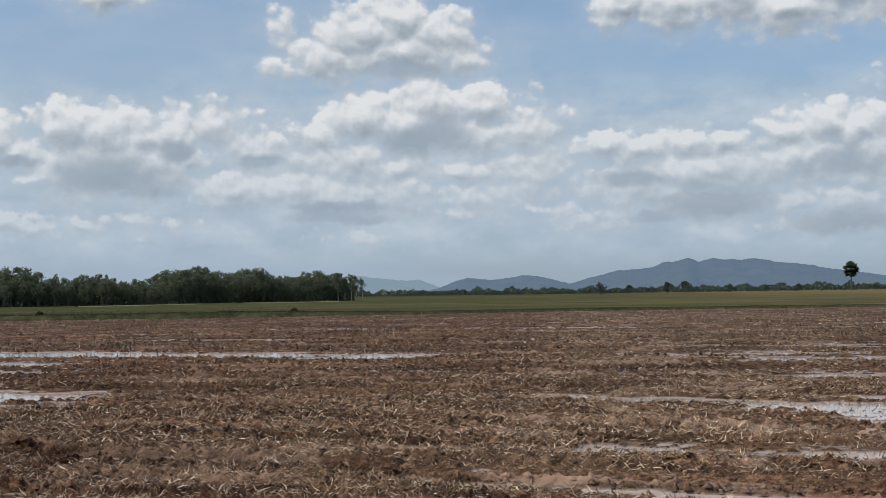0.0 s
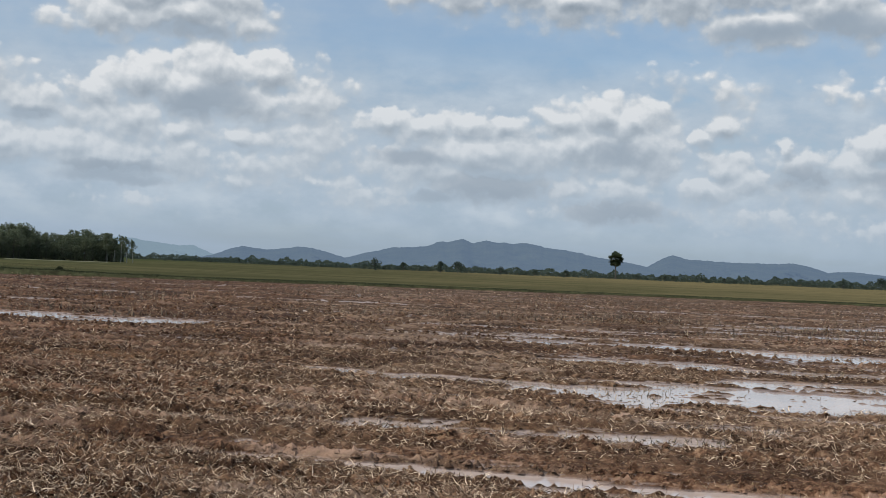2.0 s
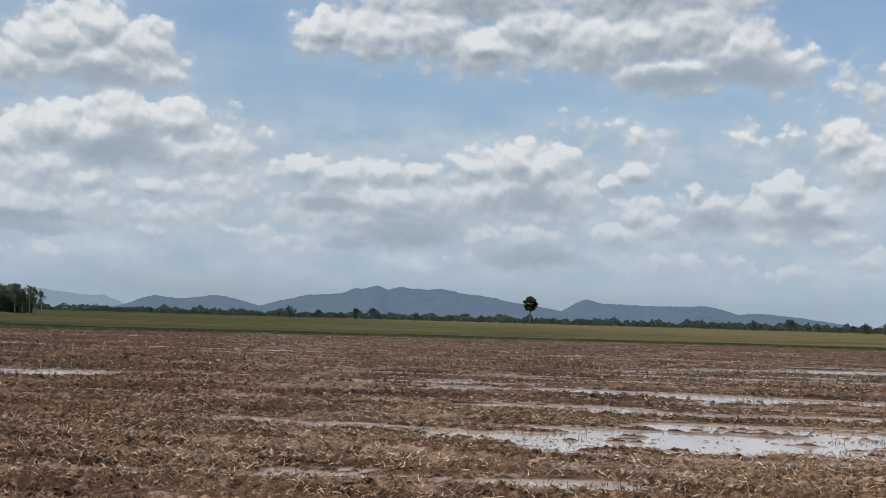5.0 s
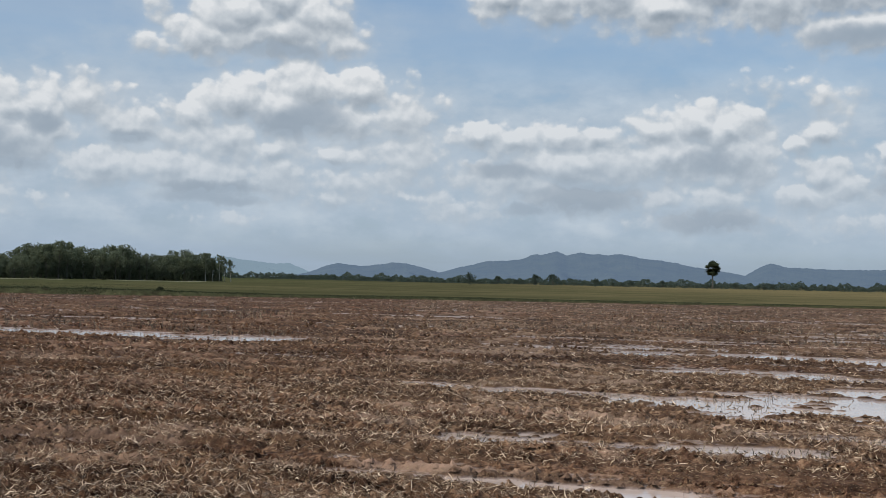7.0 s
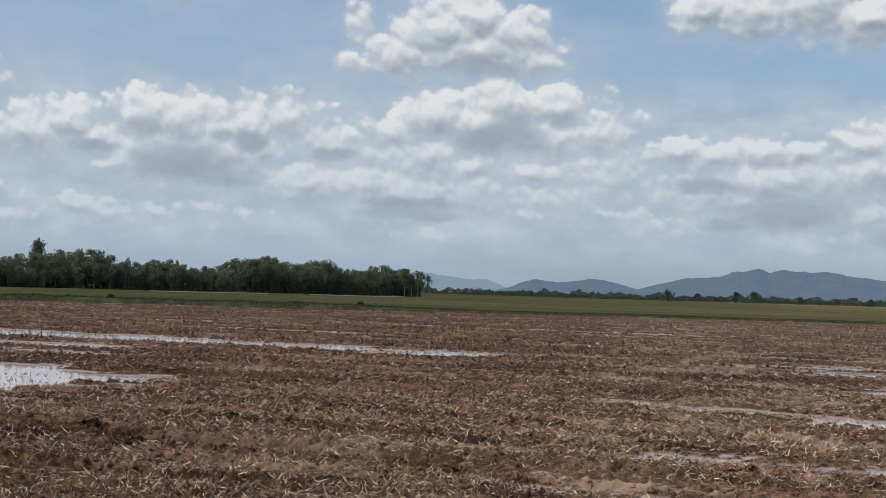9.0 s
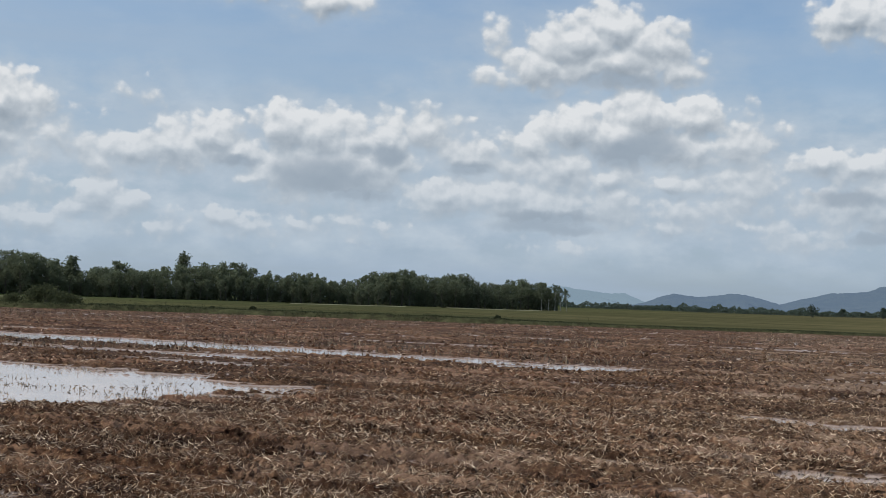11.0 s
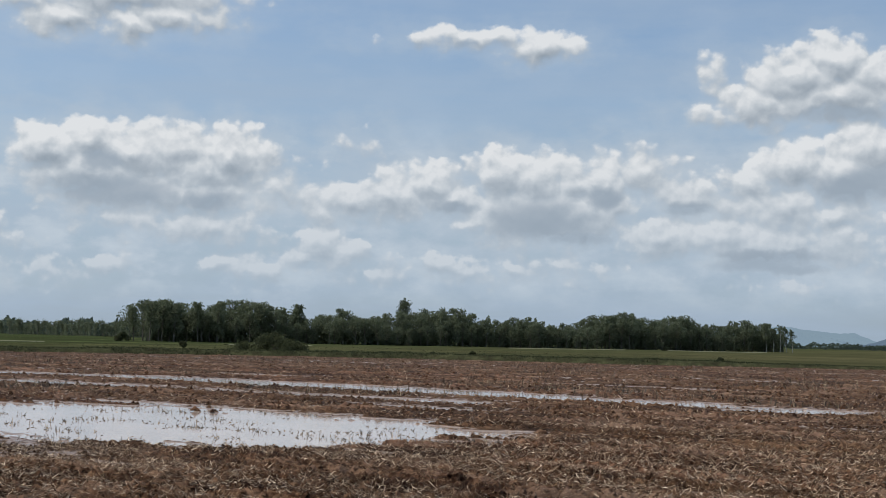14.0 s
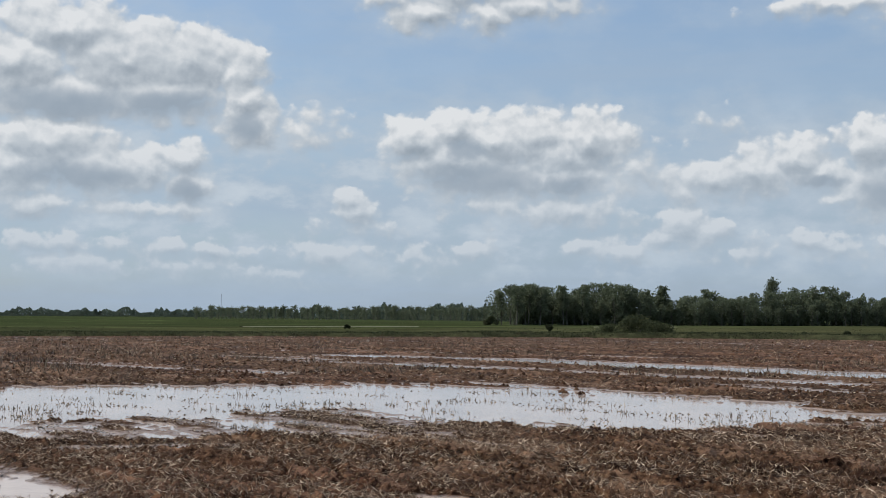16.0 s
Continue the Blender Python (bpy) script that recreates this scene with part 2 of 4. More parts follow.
def build_world():
    world = bpy.data.worlds.new("world")
    scene.world = world
    world.use_nodes = True
    n = Nodes(world.node_tree)
    way = n.add("ShaderNodeTexCoord")
    sep = n.tree.nodes.new("ShaderNodeSeparateXYZ")
    n.put(sep, 0, way)
    x, y, z = sep.outputs
    az = n.math("MULTIPLY", n.math("ARCTAN2", x, y), 57.2958)
    el = n.math("MULTIPLY", n.math("ARCSINE", z), 57.2958)
    xyz = n.tree.nodes.new("ShaderNodeCombineXYZ")
    n.put(xyz, 0, az), n.put(xyz, 1, el)
    place = xyz.outputs[0]
    group = cloud_group()

    def density(p):
        g = n.tree.nodes.new("ShaderNodeGroup")
        g.node_tree = group
        n.put(g, 0, p)
        return g.outputs

    sky = n.tree.nodes.new("ShaderNodeTexSky")
    sky.sky_type, sky.sun_disc = "NISHITA", False
    sky.sun_elevation, sky.sun_rotation = radians(SUN_HEIGHT), radians(SUN_AZIMUTH)
    sky.dust_density, sky.air_density = 1.5, 1.0
    blue = n.mix(1.0, sky.outputs[0], (SKY * 0.86, SKY, SKY * 1.12, 1), "MULTIPLY")
    # thin veil that thickens to the horizon
    streaks = n.noise(n.vec("MULTIPLY", place, (0.05, 0.35, 1.0)), 1.0, 5.0, 0.6)
    veil = n.math("MULTIPLY_ADD", n.math("SUBTRACT", streaks, 0.5), 1.1, n.math("MULTIPLY_ADD", n.range(az, -12.0, 8.0), n.range(el, 3.0, 7.0, 0.0, -0.22), n.range(el, 0.0, 14.0, 0.82, 0.42, False)), clamp=True)
    air = n.mix(veil, blue, (0.362, 0.456, 0.578, 1))
    # a broken grey-white sheet behind the heaps
    sheet = n.noise(n.vec("MULTIPLY", place, (0.34, 0.62, 1.0)), 1.0, 7.0, 0.55)
    east = n.range(az, -30.0, -24.0)
    band = n.math("MULTIPLY", n.range(el, 0.8, 2.8), n.range(el, 6.5, 10.0, 1.0, 0.08))
    thick = n.range(sheet, n.math("MULTIPLY_ADD", east, -0.16, 0.42), n.math("MULTIPLY_ADD", east, -0.08, 0.60))
    sheet_cover = n.math("MULTIPLY", thick, n.math("MULTIPLY", band, 0.9))
    air = n.mix(sheet_cover, air, n.ramp(sheet, (0.36, (0.355, 0.445, 0.55)), (0.50, (0.43, 0.515, 0.61)), (0.66, (0.56, 0.63, 0.70))))
    here, bulk = density(place)
    above, bulk_above = density(n.vec("ADD", place, (-0.10, 0.32, 0.0)))
    lit = n.math("MULTIPLY_ADD", n.math("SUBTRACT", here, above), 1.15, n.math("MULTIPLY", n.math("SUBTRACT", bulk, bulk_above), 1.1))
    high = n.range(el, 16.0, 30.0)
    wild = n.math("SUBTRACT", n.math("MULTIPLY", n.noise(way, 3.2, 7.0, 0.6), 2.6), 1.38)
    here = n.math("ADD", n.math("MULTIPLY", here, n.math("SUBTRACT", 1.0, high)), n.math("MULTIPLY", wild, high))
    blotch = n.math("MULTIPLY", n.math("SUBTRACT", n.noise(place, 0.8, 4.0, 0.5), 0.5), 0.55)
    shade = n.math("ADD", n.math("MULTIPLY_ADD", lit, 0.56, 0.68), blotch)
    shade = n.math("SUBTRACT", shade, n.math("MULTIPLY", n.range(here, 0.3, 1.0), 0.14), clamp=True)
    cover = n.range(here, n.math("MULTIPLY_ADD", shade, 0.30, -0.46), n.math("MULTIPLY_ADD", shade, -0.42, 0.52), 0.0, 0.96)
    # thin grey cloud that hangs about the heaps
    mist = n.math("MULTIPLY_ADD", n.math("SUBTRACT", n.noise(n.vec("MULTIPLY", place, (0.7, 1.3, 1.0)), 0.9, 6.0, 0.55), 0.5), 1.5, bulk)
    mist = n.math("MULTIPLY", n.range(mist, -0.9, 0.35), n.math("MULTIPLY_ADD", n.range(az, -12.0, 6.0), n.range(el, 4.0, 8.0, 0.0, -0.25), n.range(el, 9.0, 14.0, 0.6, 0.3)))
    air = n.mix(mist, air, n.mix(n.range(el, 1.0, 9.0), (0.405, 0.50, 0.60, 1), (0.465, 0.54, 0.62, 1)))
    tone = n.ramp(shade, (0.0, (0.255, 0.305, 0.36)), (0.4, (0.385, 0.435, 0.49)), (0.68, (0.525, 0.57, 0.615)), (1.0, (0.745, 0.765, 0.785)))
    # heavy flat undersides
    under = None
    for b_az, b_el, b_a, b_b in UNDERSIDES:
        off = n.vec("MULTIPLY_ADD", n.vec("ADD", place, n.vec("MULTIPLY", n.vec("SUBTRACT", n.noise(place, 1.1, 3.0, 0.5, out=1), (0.5, 0.5, 0.5)), (1.6, 0.7, 0.0))),
                    (1 / b_a, 1 / b_b, 0), (-b_az / b_a, -b_el / b_b, 0))
        d = n.vec("DOT_PRODUCT", off, off, out=1)
        under = d if under is None else n.math("MINIMUM", under, d)
    grey = n.range(under, 0.0, 1.8, 0.85, 0.0)
    cover = n.math("MAXIMUM", cover, n.math("MULTIPLY", grey, 0.8))
    # distance pales the lowest clouds
    far = n.range(el, 0.5, 8.0, 0.88, 0.0, False)
    tone = n.mix(far, tone, (0.425, 0.51, 0.60, 1))
    tone = n.mix(grey, tone, (0.305, 0.37, 0.445, 1))
    both = n.mix(cover, air, tone)
    # overhead, out of view, the sky is brightened by half as added fill light
    both = n.mix(n.range(el, 18.0, 45.0), both, n.mix(1.0, both, (1.5, 1.48, 1.42, 1), "MULTIPLY"))
    # under the horizon: dull earth light
    both = n.mix(n.range(el, -1.5, -0.5, 1.0, 0.0, False), both, (0.10, 0.08, 0.06, 1))
    back = n.add("ShaderNodeBackground", both, 1.0)
    n.add("ShaderNodeOutputWorld", back)


SKY = 0.112
build_world()

# ---- materials ----
# The tractor went round in wide arcs about this point, and left its tracks and the water in them.
ARC_X, ARC_Y = -46.6, -127.0


def material(name):
    m = bpy.data.materials.new(name)
    m.use_nodes = True
    n = Nodes(m.node_tree)
    b = m.node_tree.nodes.new("ShaderNodeBsdfPrincipled")
    o = m.node_tree.nodes.new("ShaderNodeOutputMaterial")
    m.node_tree.links.new(b.outputs[0], o.inputs[0])
    return m, n, b


def place_of(n):
    return n.add("ShaderNodeNewGeometry", out=0)


def bump(n, b, height, strength, distance):
    k = n.tree.nodes.new("ShaderNodeBump")
    k.inputs["Strength"].default_value, k.inputs["Distance"].default_value = strength, distance
    n.put(k, "Height", height)
    n.put(b, "Normal", k.outputs[0])


def mud_material():
    m, n, b = material("wet_mud")
    p = place_of(n)
    sep = n.tree.nodes.new("ShaderNodeSeparateXYZ")
    n.put(sep, 0, p)
    # bearings about the middle of the tractor's arcs, so that the streaks run along its tracks
    dx, dy = n.math("SUBTRACT", sep.outputs[0], ARC_X), n.math("SUBTRACT", sep.outputs[1], ARC_Y)
    rho = n.math("SQRT", n.math("ADD", n.math("MULTIPLY", dx, dx), n.math("MULTIPLY", dy, dy)))
    arc = n.tree.nodes.new("ShaderNodeCombineXYZ")
    n.put(arc, 0, n.math("MULTIPLY", n.math("ARCTAN2", dx, dy), 45.0)), n.put(arc, 1, rho)
    long_arc = n.vec("MULTIPLY", arc.outputs[0], (0.5, 1.0, 1.0))
    track = n.math("ADD", n.math("MULTIPLY", n.noise(long_arc, 0.8, 6.0, 0.6), 0.55), n.math("MULTIPLY", n.noise(long_arc, 2.6, 5.0, 0.65), 0.45))
    patch = n.noise(p, 0.35, 4.0, 0.6)
    fine = n.noise(p, 9.0, 6.0, 0.65)
    grit = n.noise(p, 55.0, 4.0, 0.7)
    c = n.ramp(fine, (0.36, (0.010, 0.005, 0.003)), (0.5, (0.068, 0.037, 0.0225)), (0.68, (0.215, 0.140, 0.090)))
    c = n.mix(n.range(track, 0.42, 0.50, 0.8, 0.0), c, (0.030, 0.016, 0.0105, 1))
    c = n.mix(n.range(track, 0.53, 0.60, 0.0, 0.7), c, (0.26, 0.183, 0.136, 1))
    c = n.mix(n.range(patch, 0.45, 0.62, 0.0, 0.3), c, (0.15, 0.092, 0.056, 1))
    # smooth pale silt where water has drained off, dark fresh-turned stretches between
    turned = n.noise(n.vec("MULTIPLY", arc.outputs[0], (1.6, 1.0, 1.0)), 0.55, 6.0, 0.62)
    c = n.mix(n.range(turned, 0.46, 0.40, 0.0, 0.6), c, n.mix(1.0, c, (0.35, 0.33, 0.32, 1), "MULTIPLY"))
    c = n.mix(n.range(turned, 0.55, 0.61, 0.0, 0.5), c, (0.25, 0.178, 0.135, 1))
    # redder and yellower stretches of soil
    soil = n.noise(n.vec("MULTIPLY", arc.outputs[0], (0.15, 0.35, 1.0)), 0.5, 4.0, 0.6)
    c = n.mix(1.0, c, n.ramp(soil, (0.38, (1.06, 0.93, 0.88)), (0.5, (1.0, 1.0, 1.0)), (0.62, (1.06, 1.02, 0.95))), "MULTIPLY")
    # tone follows height: darker low down, lighter on the tops of the relief
    top_tone = n.range(n.math("MULTIPLY_ADD", n.math("SUBTRACT", grit, 0.5), 0.04, sep.outputs[2]), 0.04, 0.12, 0.0, 0.45)
    c = n.mix(top_tone, n.mix(1.0, c, (0.8, 0.78, 0.76, 1), "MULTIPLY"), n.mix(1.0, c, (1.5, 1.5, 1.5, 1), "MULTIPLY"))
    # the mud pales towards the east, most in its near part; the west is redder
    east = n.range(n.math("MULTIPLY_ADD", n.math("SUBTRACT", patch, 0.5), 9.0, sep.outputs[0]), -6.0, 1.0)
    c = n.mix(n.math("SUBTRACT", 1.0, east), c, n.mix(1.0, c, (1.02, 0.91, 0.84, 1), "MULTIPLY"))
    c = n.mix(n.math("MULTIPLY", east, n.range(sep.outputs[1], 16.0, 30.0, 0.95, 0.3)), c, n.mix(1.0, c, (1.95, 1.98, 1.98, 1), "MULTIPLY"))
    chaff = n.range(n.noise(p, 26.0, 3.0, 0.6, 1.5), 0.58, 0.68, 0.0, 0.7)
    c = n.mix(chaff, c, (0.36, 0.26, 0.15, 1))
    wet = n.range(n.math("MULTIPLY_ADD", n.math("SUBTRACT", fine, 0.5), 0.02, sep.outputs[2]), -0.002, 0.026, 1.0, 0.0)
    c = n.mix(n.math("MULTIPLY", wet, 0.8), c, (0.34, 0.25, 0.205, 1))
    n.put(b, "Base Color", c)
    n.put(b, "Roughness", n.math("SUBTRACT", n.range(grit, 0.3, 0.7, 0.6, 0.92), n.math("MULTIPLY", wet, 0.48)))
    n.put(b, "Specular IOR Level", n.math("MULTIPLY_ADD", wet, 0.42, 0.05))
    bump(n, b, n.math("MULTIPLY_ADD", grit, 0.3, fine), 1.0, 0.06)
    return m


def water_material():
    m, n, b = material("muddy_water")
    p = place_of(n)
    n.put(b, "Base Color", n.mix(n.range(n.noise(p, 0.6, 3.0), 0.35, 0.65), (0.54, 0.43, 0.37, 1), (0.44, 0.35, 0.30, 1)))
    n.put(b, "Roughness", 0.06)
    n.put(b, "IOR", 1.333)
    bump(n, b, n.noise(n.vec("MULTIPLY", p, (2.0, 4.0, 1.0)), 2.5, 3.0), 0.10, 0.02)
    return m


def straw_material():
    m, n, b = material("straw")
    r = n.tree.nodes.new("ShaderNodeNewGeometry").outputs["Random Per Island"]
    c = n.ramp(r, (0.0, (0.06, 0.034, 0.022)), (0.4, (0.17, 0.105, 0.067)), (0.70, (0.45, 0.325, 0.215)), (1.0, (0.86, 0.68, 0.49)))
    c = n.mix(n.range(n.noise(place_of(n), 40.0, 3.0), 0.48, 0.68, 0.0, 0.5), c, (0.13, 0.08, 0.045, 1))
    n.put(b, "Base Color", c)
    n.put(b, "Roughness", 0.7)
    n.put(b, "Specular IOR Level", 0.15)
    return m


def stubble_material():
    m, n, b = material("stubble")
    r = n.tree.nodes.new("ShaderNodeNewGeometry").outputs["Random Per Island"]
    n.put(b, "Base Color", n.ramp(r, (0.0, (0.035, 0.028, 0.02)), (0.6, (0.11, 0.085, 0.055)), (0.8, (0.20, 0.15, 0.095)), (1.0, (0.36, 0.28, 0.18))))
    n.put(b, "Roughness", 0.7)
    return m


def meadow_color(n, p):
    """Strips of green rice in the west, ripe rice and fallow in the east."""
    sep = n.tree.nodes.new("ShaderNodeSeparateXYZ")
    n.put(sep, 0, p)
    x = n.math("MULTIPLY_ADD", n.math("SUBTRACT", n.noise(p, 0.008, 3.0), 0.5), 160.0, sep.outputs[0])
    ripe = n.range(x, -190.0, 10.0)
    strip = n.noise(n.vec("MULTIPLY", p, (0.012, 0.06, 1.0)), 1.0, 4.0, 0.6)
    green = n.mix(n.range(strip, 0.4, 0.62), (0.027, 0.038, 0.016, 1), (0.048, 0.064, 0.025, 1))
    gold = n.mix(n.range(strip, 0.4, 0.62), (0.064, 0.061, 0.031, 1), (0.100, 0.088, 0.045, 1))
    gold = n.mix(n.range(x, 0.0, 110.0, 0.0, 0.85), gold, (0.175, 0.138, 0.070, 1))
    # pale dykes between the green plots
    across = n.math("ADD", n.math("MULTIPLY", sep.outputs[1], 0.82), n.math("MULTIPLY", sep.outputs[0], -0.42))
    across = n.math("MULTIPLY_ADD", strip, 25.0, across)
    dyke = n.range(n.math("FRACT", n.math("DIVIDE", across, 52.0)), 0.0, 0.07, 0.75, 0.0)
    green = n.mix(dyke, green, (0.17, 0.18, 0.07, 1))
    return n.mix(ripe, green, gold)


def grass_ground_material():
    """Meadow seen at a flat angle."""
    m, n, b = material("meadow")
    p = place_of(n)
    fine = n.noise(p, 1.6, 5.0, 0.7)
    c = n.mix(n.range(fine, 0.35, 0.7, 0.0, 0.4), meadow_color(n, p), (0.050, 0.052, 0.024, 1))
    c = n.mix(n.range(n.noise(n.vec("MULTIPLY", p, (0.5, 1.0, 1.0)), 0.09, 5.0, 0.65), 0.52, 0.38, 0.0, 0.55), c, (0.038, 0.040, 0.020, 1))
    n.put(b, "Base Color", c)
    n.put(b, "Roughness", 1.0)
    n.put(b, "Specular IOR Level", 0.0)
    bump(n, b, fine, 0.35, 0.3)
    return m


def bank_material():
    """Rank dark grass and bare earth on the field's bank."""
    m, n, b = material("weedy_bank")
    p = place_of(n)
    c = n.ramp(n.noise(p, 1.2, 6.0, 0.7), (0.35, (0.032, 0.030, 0.018)), (0.55, (0.058, 0.060, 0.030)), (0.72, (0.095, 0.090, 0.048)))
    n.put(b, "Base Color", c)
    n.put(b, "Roughness", 1.0)
    n.put(b, "Specular IOR Level", 0.0)
    bump(n, b, n.noise(p, 4.0, 5.0, 0.7), 0.6, 0.3)
    return m


def blade_material():
    m, n, b = material("grass_blade")
    r = n.tree.nodes.new("ShaderNodeNewGeometry").outputs["Random Per Island"]
    c = n.mix(n.range(r, 0.0, 1.0, 0.0, 0.5, False), meadow_color(n, place_of(n)), n.ramp(r, (0.0, (0.040, 0.038, 0.017)), (0.7, (0.066, 0.060, 0.027)), (1.0, (0.11, 0.095, 0.045))))
    n.put(b, "Base Color", c)
    n.put(b, "Roughness", 0.8)
    n.put(b, "Specular IOR Level", 0.1)
    return m


def leaf_material(name, dark, mid, light):
    m, n, b = material(name)
    r = n.tree.nodes.new("ShaderNodeNewGeometry").outputs["Random Per Island"]
    own = n.tree.nodes.new("ShaderNodeObjectInfo").outputs["Random"]
    c = n.ramp(r, (0.0, dark), (0.55, mid), (1.0, light))
    c = n.mix(n.range(own, 0.0, 1.0, 0.0, 0.35, False), c, (*[v * 1.5 for v in mid], 1))
    n.put(b, "Base Color", c)
    n.put(b, "Roughness", 0.6)
    n.put(b, "Specular IOR Level", 0.08)
    through_leaf = n.add("ShaderNodeBsdfTranslucent", c)
    mixer = n.tree.nodes.new("ShaderNodeMixShader")
    n.put(mixer, 0, 0.58), n.put(mixer, 1, b.outputs[0]), n.put(mixer, 2, through_leaf)
    out = [o for o in n.tree.nodes if o.bl_idname == "ShaderNodeOutputMaterial"][0]
    n.tree.links.new(mixer.outputs[0], out.inputs[0])
    return m


def bark_material():
    m, n, b = material("bark")
    p = place_of(n)
    f = n.noise(n.vec("MULTIPLY", p, (6.0, 6.0, 1.2)), 1.0, 4.0)
    n.put(b, "Base Color", n.ramp(f, (0.3, (0.045, 0.038, 0.030)), (0.7, (0.14, 0.125, 0.10))))
    n.put(b, "Roughness", 0.85)
    bump(n, b, f, 0.6, 0.03)
    return m


def hill_material(name, air, haze_share):
    """Wooded slopes with distance haze painted on: bluish emission mixed over their own colour."""
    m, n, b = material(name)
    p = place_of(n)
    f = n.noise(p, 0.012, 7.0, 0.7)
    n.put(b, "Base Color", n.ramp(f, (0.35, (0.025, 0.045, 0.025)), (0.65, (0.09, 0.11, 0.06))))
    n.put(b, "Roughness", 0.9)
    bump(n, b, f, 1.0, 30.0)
    haze_glow = n.add("ShaderNodeEmission", (*air, 1), 1.0)
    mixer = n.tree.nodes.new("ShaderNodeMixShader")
    n.put(mixer, 0, haze_share), n.put(mixer, 1, b.outputs[0]), n.put(mixer, 2, haze_glow)
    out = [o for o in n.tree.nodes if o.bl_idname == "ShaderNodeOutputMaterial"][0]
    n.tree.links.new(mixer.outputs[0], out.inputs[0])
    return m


def plain_material(name, color, rough):
    m, n, b = material(name)
    f = n.noise(place_of(n), 8.0, 4.0)
    n.put(b, "Base Color", n.mix(n.range(f, 0.3, 0.7, 0.0, 0.4), (*color, 1), (*[v * 0.6 for v in color], 1)))
    n.put(b, "Roughness", rough)
    return m


MUD, WATER, STRAW, STUBBLE = mud_material(), water_material(), straw_material(), stubble_material()
MEADOW, BANK, BARK = grass_ground_material(), bank_material(), bark_material()
PALE_BARK = plain_material("pale_bark", (0.40, 0.39, 0.34), 0.85)
LEAF = leaf_material("eucalyptus_leaf", (0.105, 0.122, 0.078), (0.132, 0.152, 0.095), (0.160, 0.180, 0.112))
PALM = leaf_material("palm_leaf", (0.032, 0.047, 0.026), (0.058, 0.074, 0.042), (0.095, 0.11, 0.062))
BANK_LEAF = leaf_material("bank_leaf", (0.038, 0.045, 0.024), (0.062, 0.070, 0.036), (0.095, 0.102, 0.054))
# far foliage: distance haze put into the leaf colour as a greyer, bluer green
HAZY_LEAF = leaf_material("hazy_leaf", (0.050, 0.068, 0.054), (0.072, 0.092, 0.070), (0.10, 0.120, 0.088))
GRASS = blade_material()
# haze is put into both hill materials as emission, more into the far one
HAZY_HILL_NEAR = hill_material("hazy_hill_near", (0.142, 0.205, 0.312), 0.70)
HAZY_HILL_FAR = hill_material("hazy_hill_far", (0.245, 0.34, 0.43), 0.85)

# ---- mesh helpers ----


def mesh_object(name, verts, faces, mat, smooth=False):
    """One mesh object from arrays; all faces have the same number of corners."""
    verts, faces = np.asarray(verts, np.float32), np.asarray(faces, np.int32)
    me = bpy.data.meshes.new(name)
    k = faces.shape[1]
    me.vertices.add(len(verts)), me.loops.add(faces.size), me.polygons.add(len(faces))
    me.vertices.foreach_set("co", verts.ravel())
    me.loops.foreach_set("vertex_index", faces.ravel())
    me.polygons.foreach_set("loop_start", np.arange(0, faces.size, k, dtype=np.int32))
    me.polygons.foreach_set("loop_total", np.full(len(faces), k, np.int32))
    me.polygons.foreach_set("use_smooth", np.full(len(faces), smooth))
    me.update(calc_edges=True)
    for mm in mat if isinstance(mat, (list, tuple)) else [mat]:
        me.materials.append(mm)
    return new(name, me)


def part(name, verts, faces, mat, parent, label="", smooth=False):
    ob = mesh_object(name, verts, faces, mat, smooth)
    ob.parent = parent
    return tagged(ob, label)


def lattice(ix, iy, seed):
    h = (ix.astype(np.int64) * 374761393 + iy.astype(np.int64) * 668265263 + seed * 1442695041) & 0xFFFFFFFF
    h = ((h ^ (h >> 13)) * 1274126177) & 0xFFFFFFFF
    return ((h ^ (h >> 16)) & 0xFFFF) / 65535.0


def vnoise(x, y, seed=0):
    x, y = np.asarray(x, float), np.asarray(y, float)
    ix, iy = np.floor(x), np.floor(y)
    fx, fy = x - ix, y - iy
    fx, fy = fx * fx * (3 - 2 * fx), fy * fy * (3 - 2 * fy)
    a, b = lattice(ix, iy, seed), lattice(ix + 1, iy, seed)
    c, d = lattice(ix, iy + 1, seed), lattice(ix + 1, iy + 1, seed)
    return (a + (b - a) * fx) * (1 - fy) + (c + (d - c) * fx) * fy


def fbm(x, y, seed=0, octaves=3):
    total, size, norm = 0.0, 1.0, 0.0
    for k in range(octaves):
        total = total + size * vnoise(x * 2 ** k + 17.3 * k, y * 2 ** k - 9.1 * k, seed + k)
        norm += size
        size *= 0.5
    return total / norm


def step(a, b, v):
    t = np.clip((v - a) / (b - a), 0, 1)
    return t * t * (3 - 2 * t)


